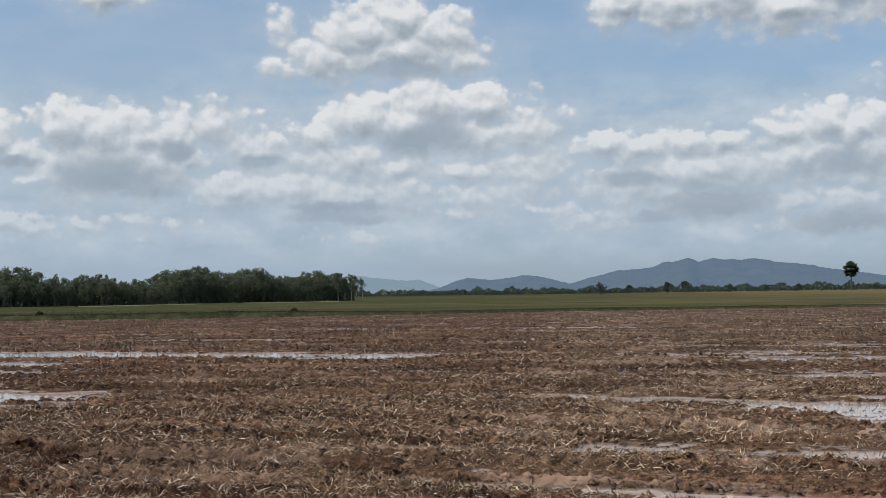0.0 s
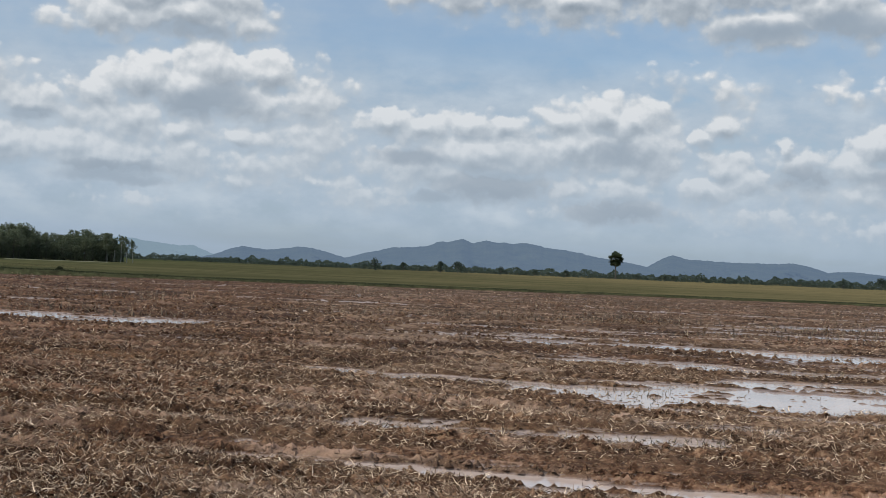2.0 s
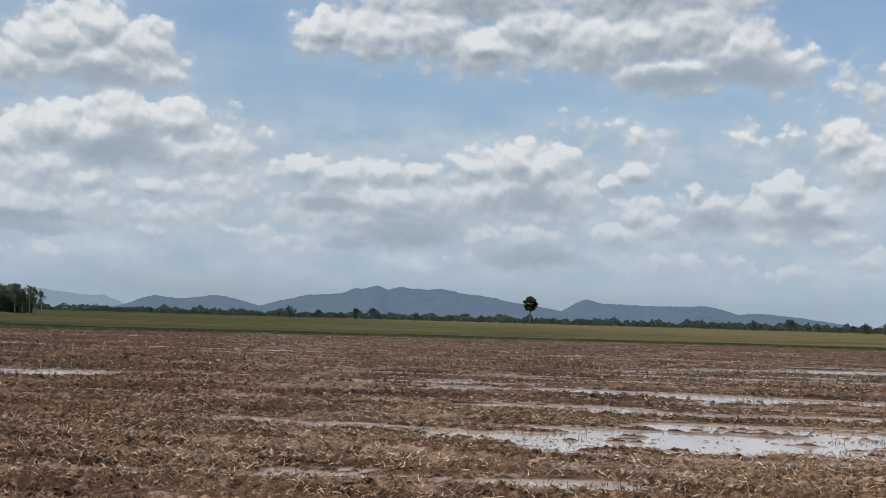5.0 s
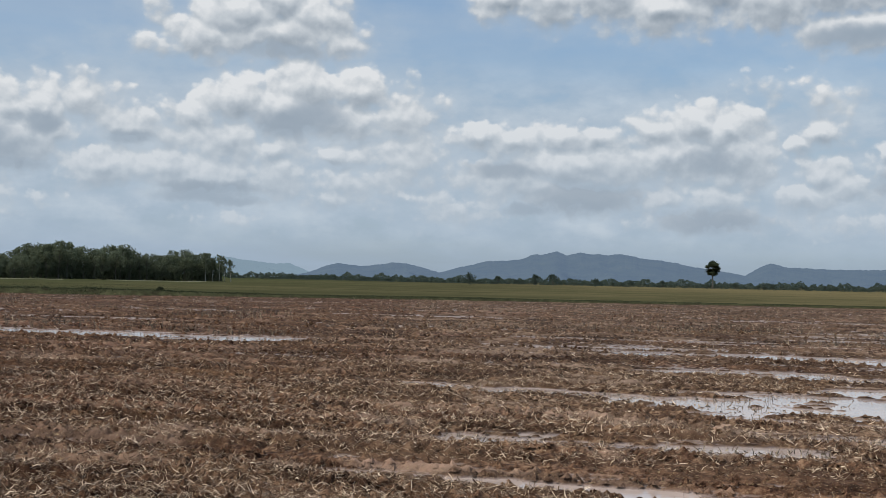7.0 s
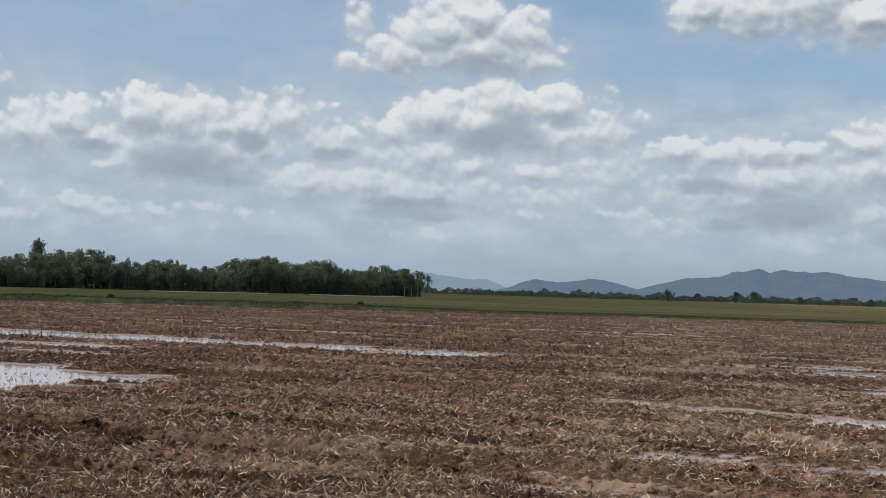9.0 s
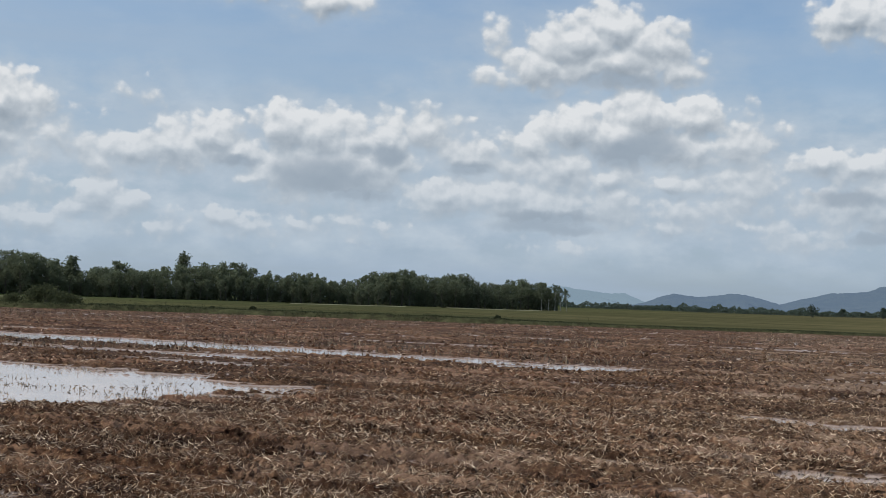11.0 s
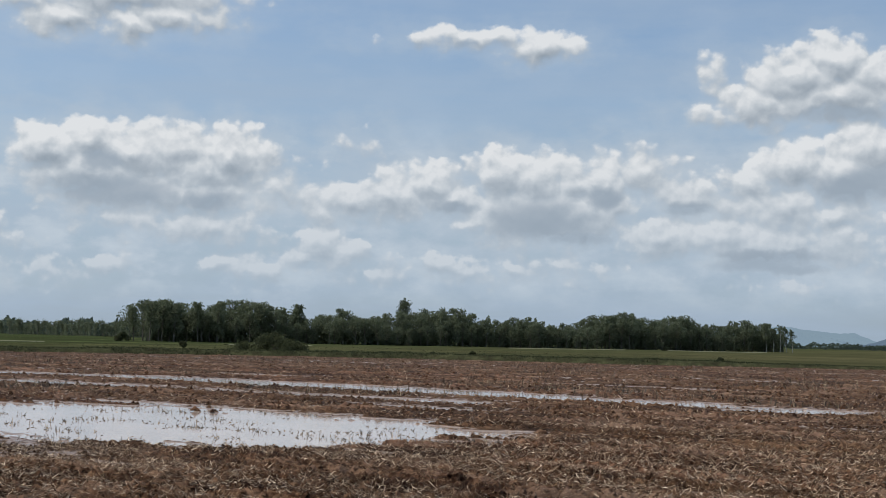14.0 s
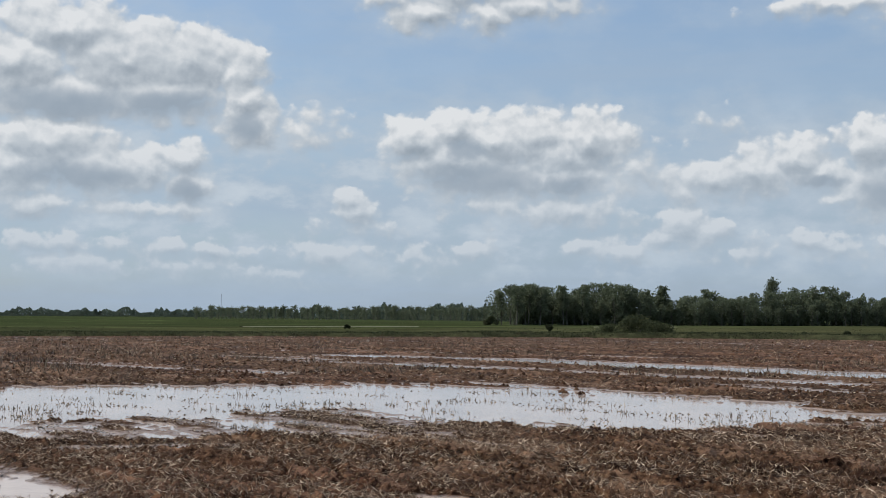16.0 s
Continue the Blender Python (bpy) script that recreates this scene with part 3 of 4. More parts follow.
# ---- the ground ----
# wet hollows along the tracks: x0, y0, x1, y1, half width
POOLS_EAST = [(4.8, 34.2, 9.1, 34.0, 0.35), (8.8, 33.6, 12.3, 32.2, 0.75), (10.6, 31.6, 16.5, 30.4, 0.8), (18.6, 52.3, 28.4, 51.4, 0.9), (5.0, 27.3, 7.4, 26.9, 0.54), (7.2, 26.3, 13.4, 24.7, 0.45), (1.3, 21.9, 2.8, 21.0, 0.44), (2.9, 20.2, 4.5, 19.6, 0.48), (4.5, 20.2, 5.8, 19.3, 0.78), (5.2, 19.8, 10.1, 18.6, 1.38), (7.5, 22.6, 9.5, 21.7, 0.78), (9.7, 21.1, 11.2, 20.6, 0.73), (4.1, 17.8, 7.7, 16.3, 0.30), (2.7, 14.6, 3.9, 14.3, 0.27), (4.0, 15.7, 5.0, 15.5, 0.24), (-1.1, 12.3, 0.4, 11.9, 0.13), (0.3, 11.8, 2.0, 11.3, 0.28), (0.3, 15.3, 0.8, 15.1, 0.21), (-0.5, 23.0, 0.2, 22.5, 0.36),
              (1.8, 11.1, 3.1, 10.7, 0.28), (2.9, 10.7, 4.3, 10.1, 0.26), (-7.3, 37.0, -4.7, 36.9, 0.4),
              (16.5, 30.5, 23.0, 27.6, 0.6), (14.0, 18.0, 18.0, 17.2, 1.0), (22.9, 54.2, 29.5, 52.4, 0.6), (13.0, 44.5, 22.0, 41.6, 0.4)]
POOLS_WEST = [(-41.6, 43.4, -33.0, 44.6, 0.7), (-33.0, 44.5, -24.0, 43.0, 1.2), (-24.0, 43.0, -14.5, 40.4, 1.35),
              (-14.5, 40.2, -9.0, 39.2, 0.95), (-9.0, 39.2, -4.5, 38.2, 0.5), (-33.0, 37.3, -26.5, 36.4, 0.38), (-24.4, 36.2, -14.3, 34.9, 0.28),
              (-16.3, 31.9, -12.8, 31.1, 0.22), (-10.2, 23.0, -13.5, 22.2, 0.75), (-13.5, 22.2, -20.0, 23.2, 3.3),
              (-20.0, 21.6, -25.0, 18.4, 3.0), (-22.0, 17.0, -23.6, 13.4, 3.0), (-15.2, 14.3, -16.6, 15.2, 0.28),
              (-23.6, 13.4, -24.5, 8.0, 3.2), (-15.5, 8.3, -11.6, 7.3, 0.45),
              (-8.6, 10.0, -8.1, 10.1, 0.19), (-7.9, 9.8, -6.8, 10.1, 0.17), (0.3, 15.3, 1.0, 15.3, 0.26)]
# trodden half-wet slop beside the western pool
SLOP = [(-18.6, 10.0, -16.4, 13.2, 1.7), (-18.2, 15.6, -14.0, 15.6, 1.9), (-20.5, 16.6, -16.0, 18.0, 1.2), (-14.5, 18.4, -11.0, 19.2, 0.9), (-15.0, 10.6, -13.6, 12.4, 0.5), (-16.0, 8.0, -12.0, 7.6, 1.1)]
RUTS = []
ruts = random.Random(5)
for _ in range(34):
    far_out, way_round = 19 * (70 / 19) ** ruts.random(), radians(ruts.uniform(-58, 30))
    rx, ry = far_out * math.sin(way_round), far_out * math.cos(way_round)
    turn, half = math.atan2(rx - ARC_X, ry - ARC_Y), ruts.uniform(0.4, 1.2) * (1 + far_out / 25)
    RUTS.append((rx - half * math.cos(turn), ry + half * math.sin(turn), rx + half * math.cos(turn), ry - half * math.sin(turn),
                 ruts.uniform(0.03, 0.07) * (1 + far_out / 30)))
# field's edge, by bearing (degrees) and distance
EDGE = [(-180, 60), (-90, 106), (-58, 111), (-40, 114), (-25, 115), (-15, 110), (-8, 113), (0, 117), (6, 121), (20, 127), (30, 126), (90, 110), (180, 60)]


def edge_at(bearing):
    return np.interp(bearing, [e[0] for e in EDGE], [e[1] for e in EDGE])


def tilth(s, rho):
    """How torn the mud is: long windrows of clods between smooth wheel tracks."""
    x, y = ARC_X + rho * np.sin(s / 145.0), ARC_Y + rho * np.cos(s / 145.0)
    wheels = 0.6 * fbm(s / 7.0, rho / 0.42, 31, 2) + 0.4 * fbm(s / 2.4, rho / 0.22, 37, 2)
    freshly_torn = (1 - step(-9.0, -1.0, x)) * (1 - step(19.0, 24.0, np.hypot(x, y)))
    return step(0.385, 0.50, wheels + 0.12 * freshly_torn - 0.02 * step(-4.0, 3.0, x))


def ground_height(x, y, fine=True):
    """Height over the standing water: tracks, clods, wet hollows, the bank at the field's edge."""
    x, y = np.asarray(x, float), np.asarray(y, float)
    dx, dy = x - ARC_X, y - ARC_Y
    rho, s = np.hypot(dx, dy), np.arctan2(dx, dy) * 145.0
    dist, bearing = np.hypot(x, y), np.degrees(np.arctan2(x, y))
    over = dist - edge_at(bearing) - 2.0 * (vnoise(bearing * 0.6, 0 * x, 5) - 0.5)
    field = 1 - step(-2.0, 0.5, over)
    track = 0.62 * (fbm(s / 3.6, rho / 0.42, 11, 3) - 0.5) + 0.5 * (fbm(s / 7.0, rho / 0.75, 13, 2) - 0.5)
    wide = fbm(x / 7.0, y / 7.0, 23, 2) - 0.5
    rough = tilth(s, rho) * (1 - 0.6 * step(75.0, 95.0, dist))
    h = 0.016 + 0.026 * rough + 0.075 * track + 0.030 * wide
    dips, calm = np.zeros_like(x), np.zeros_like(x)
    wob = 0.9 * (fbm(s / 1.1, rho / 0.45, 41, 3) - 0.5)
    for x0, y0, x1, y1, w in POOLS_EAST + POOLS_WEST + RUTS:
        ex, ey = x1 - x0, y1 - y0
        t = np.clip(((x - x0) * ex + (y - y0) * ey) / (ex * ex + ey * ey), 0, 1)
        d = np.hypot(x - x0 - t * ex, y - y0 - t * ey) / w
        reach = 1.0 + wob * (1.1 if w > 1 else 1.4)
        dips = np.maximum(dips, (0.145 if w > 0.6 else 0.15) * (1 - step(0.85, 1.6, d / np.maximum(reach, 0.35))))
        calm = np.maximum(calm, 1 - step(0.8 * w, w + 0.8 + 0.035 * dist, d * w))
    calm = calm * (0.5 + 0.4 * step(14.0, 45.0, dist))
    streak = np.clip((fbm(s / np.where(x > 0, 1.1, 2.6), rho / np.where(x > 0, 0.17, 0.30), 47, 3) - np.where(x > 0, 0.31, 0.25)) * 5.0, 0, 1)
    dips = dips * np.where((x > -2) | (dist > 32), 0.12 + 0.88 * streak, 1.0)
    h = h * (1 - 0.85 * calm) - dips
    slop = np.zeros_like(x)
    for x0, y0, x1, y1, w in SLOP:
        ex, ey = x1 - x0, y1 - y0
        t = np.clip(((x - x0) * ex + (y - y0) * ey) / (ex * ex + ey * ey), 0, 1)
        slop = np.maximum(slop, 1 - step(0.7, 1.35, np.hypot(x - x0 - t * ex, y - y0 - t * ey) / w + 0.7 * wob))
    puddles = 0.003 + 0.085 * (fbm(s / 1.5, rho / 0.5, 59, 3) - 0.5)
    h = h + slop * (np.minimum(h, puddles) - h)
    calm = np.maximum(calm, 0.95 * slop)
    if fine:
        lump = np.abs(fbm(s / 0.38, rho / 0.24, 53, 3) - 0.5) * 2
        crumb = 0.5 - np.abs(fbm(s / 0.17, rho / 0.12, 67, 2) - 0.5) * 3
        wet = 1 - (0.80 + 0.15 * step(18.0, 45.0, dist)) * np.maximum(calm, 7.0 * np.clip(dips - 0.03, 0, 0.1))
        h = h + wet * (0.42 + 0.58 * rough) * (0.15 * (0.30 - lump) + 0.125 * crumb)
    h = h * field
    tall = 0.20 + 0.26 * (1 - step(-16.0, -4.0, bearing)) * (0.5 + 0.5 * step(-42.0, -36.0, bearing))
    bank = tall * step(-0.5, 0.15, over) * (1 - 0.75 * step(0.8, 3.5, over)) * (0.9 + 0.2 * vnoise(bearing * 3.0, 0 * x, 3))
    meadow = step(0.0, 3.0, over) * (0.12 + 0.22 * (fbm(x / 25.0, y / 25.0, 71, 2) - 0.5))
    return h + bank + meadow, over


def build_ground():
    fine = np.arange(-65.0, 35.0, 0.135)
    rest = np.arange(37.0, 293.0, 3.0)
    bearings = np.radians(np.concatenate([fine, rest]))
    radii = [0.0, 1.5, 3.0, 4.5, 5.8]
    while radii[-1] < 4950:
        r = radii[-1]
        radii.append(r + (0.25 if r < 8 else 0.0048 * r if r < 28 else 0.0092 * r if r < 104 or 133 < r < 150 else 0.4 if r <= 133 else 0.06 * r))
    r, b = np.meshgrid(np.array(radii), bearings, indexing="ij")
    x, y = r * np.sin(b), r * np.cos(b)
    z, over = ground_height(x, y)
    z = np.where(r < 4.0, 0.05, z)
    verts = np.stack([x, y, z], -1).reshape(-1, 3)
    nr, nb = r.shape
    i = np.arange(nr - 1)[:, None] * nb + np.arange(nb)[None]
    j = np.arange(nr - 1)[:, None] * nb + (np.arange(nb)[None] + 1) % nb
    faces = np.stack([i, i + nb, j + nb, j], -1).reshape(-1, 4)
    ob = mesh_object("ground", verts, faces, [MUD, MEADOW, BANK], True)
    slot = np.where(over > 2.6, 1, np.where(over > -1.1, 2, 0))[:-1].ravel().astype(np.int32)
    ob.data.polygons.foreach_set("material_index", slot)
    tagged(ob, "ploughed brown mud field with wheel tracks and meadow beyond", "ground", kind="structure")


build_ground()
a = np.linspace(0, 2 * math.pi, 97)[:-1]
water = mesh_object("water", np.concatenate([[[-8.0, 25.0, 0.0]], np.stack([-8 + 62 * np.sin(a), 25 + 40 * np.cos(a), 0 * a], -1)]),
                    [[0, 1 + (k + 1) % 96, 1 + k] for k in range(96)], WATER)
tagged(water, "shallow muddy rain water standing in the tracks", "puddle", kind="structure")

# ---- straw and stubble ----
rng = np.random.default_rng(7)


def scatter(count, near, far, low=-64.0, high=34.0, power=1.0):
    """Places spread over a stretch of the field, denser towards the near side."""
    u = rng.random(count)
    r = near * (far / near) ** (u ** power)
    b = np.radians(rng.uniform(low, high, count))
    return r * np.sin(b), r * np.cos(b)


def straws(name, x, y, length, width, lift, mat, label, sides=3, bend=0.5, low=-0.5):
    """Bent stalks as thin three-sided tubes in one mesh."""
    n = len(x)
    z = np.maximum(ground_height(x, y)[0], low) + 0.012
    turn = rng.uniform(0, 2 * math.pi, n)
    tilt = rng.uniform(*lift, n)
    L = length * rng.uniform(0.45, 1.5, n)
    d = np.stack([np.cos(turn) * np.cos(tilt), np.sin(turn) * np.cos(tilt), np.sin(tilt)], -1)
    kink = rng.normal(0, bend, (n, 3))
    d2 = d + kink
    d2 /= np.linalg.norm(d2, axis=1)[:, None]
    p0 = np.stack([x, y, z], -1)
    p1 = p0 + d * (L * 0.5)[:, None]
    p2 = p1 + d2 * (L * 0.5)[:, None]
    side = np.cross(d, [0.13, 0.21, 0.97])
    side /= np.linalg.norm(side, axis=1)[:, None] + 1e-9
    up = np.cross(side, d)
    roll = rng.uniform(0, math.pi, n)[:, None]
    side, up = side * np.cos(roll) + up * np.sin(roll), up * np.cos(roll) - side * np.sin(roll)
    w = width * rng.uniform(0.6, 1.5, n)
    verts, faces = [], []
    ring = []
    for k, (p, s) in enumerate(((p0, 1.0), (p1, 0.9), (p2, 0.35))):
        for q in range(sides):
            ang = 2 * math.pi * q / sides
            ring.append(p + (side * math.cos(ang) + up * math.sin(ang)) * (w * s * 0.5)[:, None])
    verts = np.stack(ring, 1)
    base = np.arange(n)[:, None] * (3 * sides)
    for k in range(2):
        for q in range(sides if sides > 2 else 1):
            q2 = (q + 1) % sides
            faces.append(base + np.array([[k * sides + q, k * sides + q2, (k + 1) * sides + q2, (k + 1) * sides + q]]))
    faces = np.stack(faces, 1).reshape(-1, 4)
    ob = mesh_object(name, verts.reshape(-1, 3), faces, mat)
    return tagged(ob, label, "straw", kind="stuff")


def dry(x, y, keep_wet=0.0):
    h = ground_height(x, y, False)[0]
    rho, s = np.hypot(x - ARC_X, y - ARC_Y), np.arctan2(x - ARC_X, y - ARC_Y) * 145.0
    heap = 0.6 * fbm(s / 8.0, rho / 0.7, 83, 2) + 0.4 * fbm(s / 2.2, rho / 0.5, 85, 3)
    keep = (h > 0.008) & (heap + 0.10 * rng.random(len(x)) > 0.50) & (tilth(s, rho) + 0.6 * rng.random(len(x)) > 0.42)
    return x[keep], y[keep]


x, y = dry(*scatter(170000, 8.5, 15.0, power=0.95))
straws("straw_litter", x, y, 0.078, 0.0062, (-0.1, 0.8), STRAW, "pale broken rice straw strewn over ploughed mud", 2, bend=0.8)
x, y = dry(*scatter(200000, 15.0, 28.0, power=0.95))
straws("straw_litter", x, y, 0.078, 0.0085, (-0.05, 0.8), STRAW, "pale rice straw strewn among the mud clods", 2)
x, y = dry(*scatter(90000, 28.0, 65.0, power=0.9))
straws("straw_litter", x, y, 0.085, 0.012, (-0.05, 0.6), STRAW, "pale rice straw thinly scattered over the middle of the field", 2)
x, y = dry(*scatter(22000, 65.0, 110.0))
straws("straw_litter", x, y, 0.12, 0.018, (0.0, 0.7), STRAW, "dry straw ends showing across the far field", 2)
x, y = scatter(30000, 40.0, 112.0)
keep = (fbm(x / 9.0, y / 5.0, 107, 3) > 0.52) & (ground_height(x, y, False)[0] > 0.01)
straws("standing_stubble", x[keep], y[keep], 0.19, 0.022, (0.7, 1.5), STUBBLE, "dark standing rice stubble left between the tracks", 2, bend=0.25)
x, y = scatter(60000, 12.0, 60.0)
wet = ground_height(x, y, False)[0] < 0.0
x, y = x[wet], y[wet]
bits = fbm(x / 1.6, y / 0.6, 91, 3)
tall = bits + 0.2 * rng.random(len(x)) > 0.74
straws("stubble", x[tall], y[tall], 0.085, 0.010, (0.7, 1.5), STUBBLE, "dark rice stubble standing out of the water", bend=0.35, low=-0.02)
short = bits + 0.25 * rng.random(len(x)) > 0.70
straws("stubble", x[short], y[short], 0.05, 0.018, (0.0, 0.5), STUBBLE, "sodden stubble ends and crumbs lying in the water", bend=0.8, low=-0.014)


def clods(name, count, near, far, size, label):
    """Torn lumps of mud, each a crumpled six-sided cap sunk into the ground, in one mesh."""
    x, y = scatter(count, near, far)
    rho, s = np.hypot(x - ARC_X, y - ARC_Y), np.arctan2(x - ARC_X, y - ARC_Y) * 145.0
    keep = (ground_height(x, y, False)[0] > 0.006) & (fbm(s / 1.4, rho / 0.5, 97, 3) + 0.3 * rng.random(count) > 0.58) & (tilth(s, rho) + 0.7 * rng.random(count) > 0.5)
    x, y = x[keep], y[keep]
    n = len(x)
    z = ground_height(x, y)[0]
    base = np.array([(0, 0, 1), (1, 0, 0.1), (0.5, 0.87, 0), (-0.5, 0.87, 0.1), (-1, 0, 0), (-0.5, -0.87, 0.1), (0.5, -0.87, 0)])
    tri = np.array([(0, k, k % 6 + 1) for k in range(1, 7)])
    s = size * rng.uniform(0.4, 1.6, n)
    v = base[None] * rng.uniform(0.45, 1.5, (n, 7, 1)) * s[:, None, None] * np.array([1, 1, 0.7])
    t = rng.uniform(0, 6.28, n)
    c, k = np.cos(t)[:, None], np.sin(t)[:, None]
    v = np.stack([v[..., 0] * c - v[..., 1] * k + x[:, None], v[..., 0] * k + v[..., 1] * c + y[:, None], v[..., 2] - np.array([0, 1, 1, 1, 1, 1, 1]) * 0.35 * s[:, None] + z[:, None]], -1)
    f = (np.arange(n)[:, None, None] * 7 + tri[None]).reshape(-1, 3)
    return tagged(mesh_object(name, v.reshape(-1, 3), f, MUD), label, "mud", kind="stuff")


clods("mud_clods", 120000, 8.5, 32.0, 0.030, "dark torn clods of wet mud among the straw")
clods("mud_clods", 42000, 30.0, 110.0, 0.06, "lumps of turned mud across the field")


def great_clod(x, y, size):
    """One big torn lump of mud that stands out of the ploughing."""
    bm = bmesh.new()
    bmesh.ops.create_icosphere(bm, subdivisions=3, radius=1.0)
    for v in bm.verts:
        k = 1 + 0.55 * (noise.noise(v.co * 1.7) + 0.5 * noise.noise(v.co * 4.3))
        v.co = Vector((v.co.x * 1.15 * k, v.co.y * 0.9 * k, v.co.z * 0.75 * k)) * size
    me = bpy.data.meshes.new("mud_lump")
    bm.to_mesh(me), bm.free()
    me.materials.append(MUD)
    ob = tagged(new("mud_lump", me), "large dark lump of torn wet mud", "mud lump")
    ob.location = (x, y, float(ground_height(np.array([x]), np.array([y]))[0][0]) + 0.35 * size)


great_clod(-6.45, 15.05, 0.15)
great_clod(-5.3, 13.6, 0.09)
great_clod(3.4, 15.9, 0.10)

# ---- trees ----


def tube(path, radii, sides=6):
    """A tapered round limb along a line of points."""
    verts, faces = [], []
    for k, (p, r) in enumerate(zip(path, radii)):
        p = Vector(p)
        d = (Vector(path[min(k + 1, len(path) - 1)]) - Vector(path[max(k - 1, 0)])).normalized()
        s = d.cross(Vector((0.3, 0.9, 0.2))).normalized()
        u = d.cross(s)
        for q in range(sides):
            ang = 2 * math.pi * q / sides
            verts.append(p + (s * math.cos(ang) + u * math.sin(ang)) * r)
    for k in range(len(path) - 1):
        for q in range(sides):
            q2 = (q + 1) % sides
            faces.append((k * sides + q, k * sides + q2, (k + 1) * sides + q2, (k + 1) * sides + q))
    return [tuple(v) for v in verts], faces


def leaves(centres, spread, size, per, r, upright=0.8):
    """Many small folded leaf sprays round the given centres."""
    verts, faces = [], []
    for c, wide in centres:
        for _ in range(per):
            d = r.normal(0, 1, 3)
            d /= np.linalg.norm(d)
            p = np.array(c) + d * wide * spread * r.random() ** 0.4 * np.array([1, 1, upright])
            a = r.normal(0, 1, 3)
            a /= np.linalg.norm(a)
            b = np.cross(a, r.normal(0, 1, 3))
            b /= np.linalg.norm(b)
            s = size * r.uniform(0.6, 1.4)
            k = len(verts)
            n = np.cross(a, b) * 0.3 * s
            verts += [p - a * s, p - b * s * 0.55 + n, p + a * s, p + b * s * 0.55 + n]
            faces.append((k, k + 1, k + 2, k + 3))
    return verts, faces


def eucalyptus(seed, height, bare, wide, label, fill=20, bark=None, limbs=15, leaf=0.19):
    """A slender plantation tree: straight stem, upswept limbs, a narrow airy crown."""
    r = np.random.default_rng(seed)
    tree = tagged(new("eucalyptus_tree"), label, "tree", "plantation trees")
    lean = r.normal(0, 0.03, 2)
    stem = [(lean[0] * z + 0.08 * math.sin(z + seed), lean[1] * z, z) for z in np.linspace(-0.2, height * 0.95, 7)]
    v, f = tube(stem, np.linspace(0.11, 0.02, 7))
    tips = []
    for k in range(limbs):
        q = ((k + r.uniform(0, 1)) / limbs) ** 0.75
        z = height * (bare + (0.9 - bare) * q)
        turn = r.uniform(0, 6.28)
        # fullest at two thirds of its height, rounded off at the top
        reach = wide * (0.55 + 0.5 * math.sin(math.pi * min(1.0, 0.15 + 0.8 * q))) * r.uniform(0.35, 1.05)
        a = (lean[0] * z, lean[1] * z, z)
        b = (a[0] + math.cos(turn) * reach * 0.5, a[1] + math.sin(turn) * reach * 0.5, z + reach * 0.25)
        c = (a[0] + math.cos(turn) * reach, a[1] + math.sin(turn) * reach, min(z + reach * 0.45, height))
        lv, lf = tube((a, b, c), (0.04, 0.025, 0.012), 4)
        f += [tuple(i + len(v) for i in q_) for q_ in lf]
        v += lv
        tips += [(b, 0.5 * wide), (c, r.uniform(0.28, 0.55) * wide)]
    for k in range(5):
        turn, up = r.uniform(0, 6.28), r.uniform(0.84, 0.99)
        out = r.uniform(0.1, 0.6) * wide
        tips.append(((lean[0] * height + out * math.cos(turn), lean[1] * height + out * math.sin(turn), height * up), r.uniform(0.2, 0.36) * wide))
    part("trunk", v, f, bark or BARK, tree)
    lv, lf = leaves(tips, 0.95, leaf, fill, r, 1.0)
    part("crown", lv, lf, LEAF, tree)
    return tree


def shrub(seed, height, wide, mat, name, label, group, fill=27):
    """A round broadleaf tree or bush: short forked stem and a lumpy crown down to the grass."""
    r = np.random.default_rng(seed)
    thing = tagged(new(name), label, name.replace("_", " "), group)
    v, f = tube([(0, 0, -0.2), (0.03, 0, height * 0.25), (0, 0.04, height * 0.6)], (0.06 * height * 0.5, 0.05 * height * 0.5, 0.02), 6)
    tips = []
    for k in range(12):
        turn, up = r.uniform(0, 6.28), r.uniform(0.22, 0.86)
        reach = wide * 0.5 * math.sin(math.pi * min(up + 0.12, 1.0)) * r.uniform(0.35, 0.95)
        c = (math.cos(turn) * reach, math.sin(turn) * reach, height * up)
        lv, lf = tube(((0, 0, height * up * 0.5), c), (0.03 * height * 0.5, 0.012), 4)
        f += [tuple(i + len(v) for i in q) for q in lf]
        v += lv
        tips.append((c, wide * 0.24))
    part("trunk", v, f, BARK, thing)
    lv, lf = leaves(tips, 1.0, (0.06 * height + 0.05) * (27 / fill) ** 0.12, fill, r)
    lv = [(p[0], p[1], max(p[2], 0.02)) for p in lv]
    part("crown", lv, lf, mat, thing)
    return thing


def at(bearing, r):
    b = radians(bearing)
    return r * math.sin(b), r * math.cos(b)


def stand(x, y, turn=0.0, scale=1.0):
    z = float(ground_height(np.array([x]), np.array([y]), False)[0][0])
    return pose(x, y, z - 0.02, 0, 0, turn) @ Matrix.Scale(scale, 4)


def settle(thing, m):
    thing.matrix_basis = m


def copy_scaled(thing, m):
    """copy_thing keeps the first one's size; this gives the copy its own."""
    c = copy_thing(thing, m)
    c.matrix_basis = m
    return c


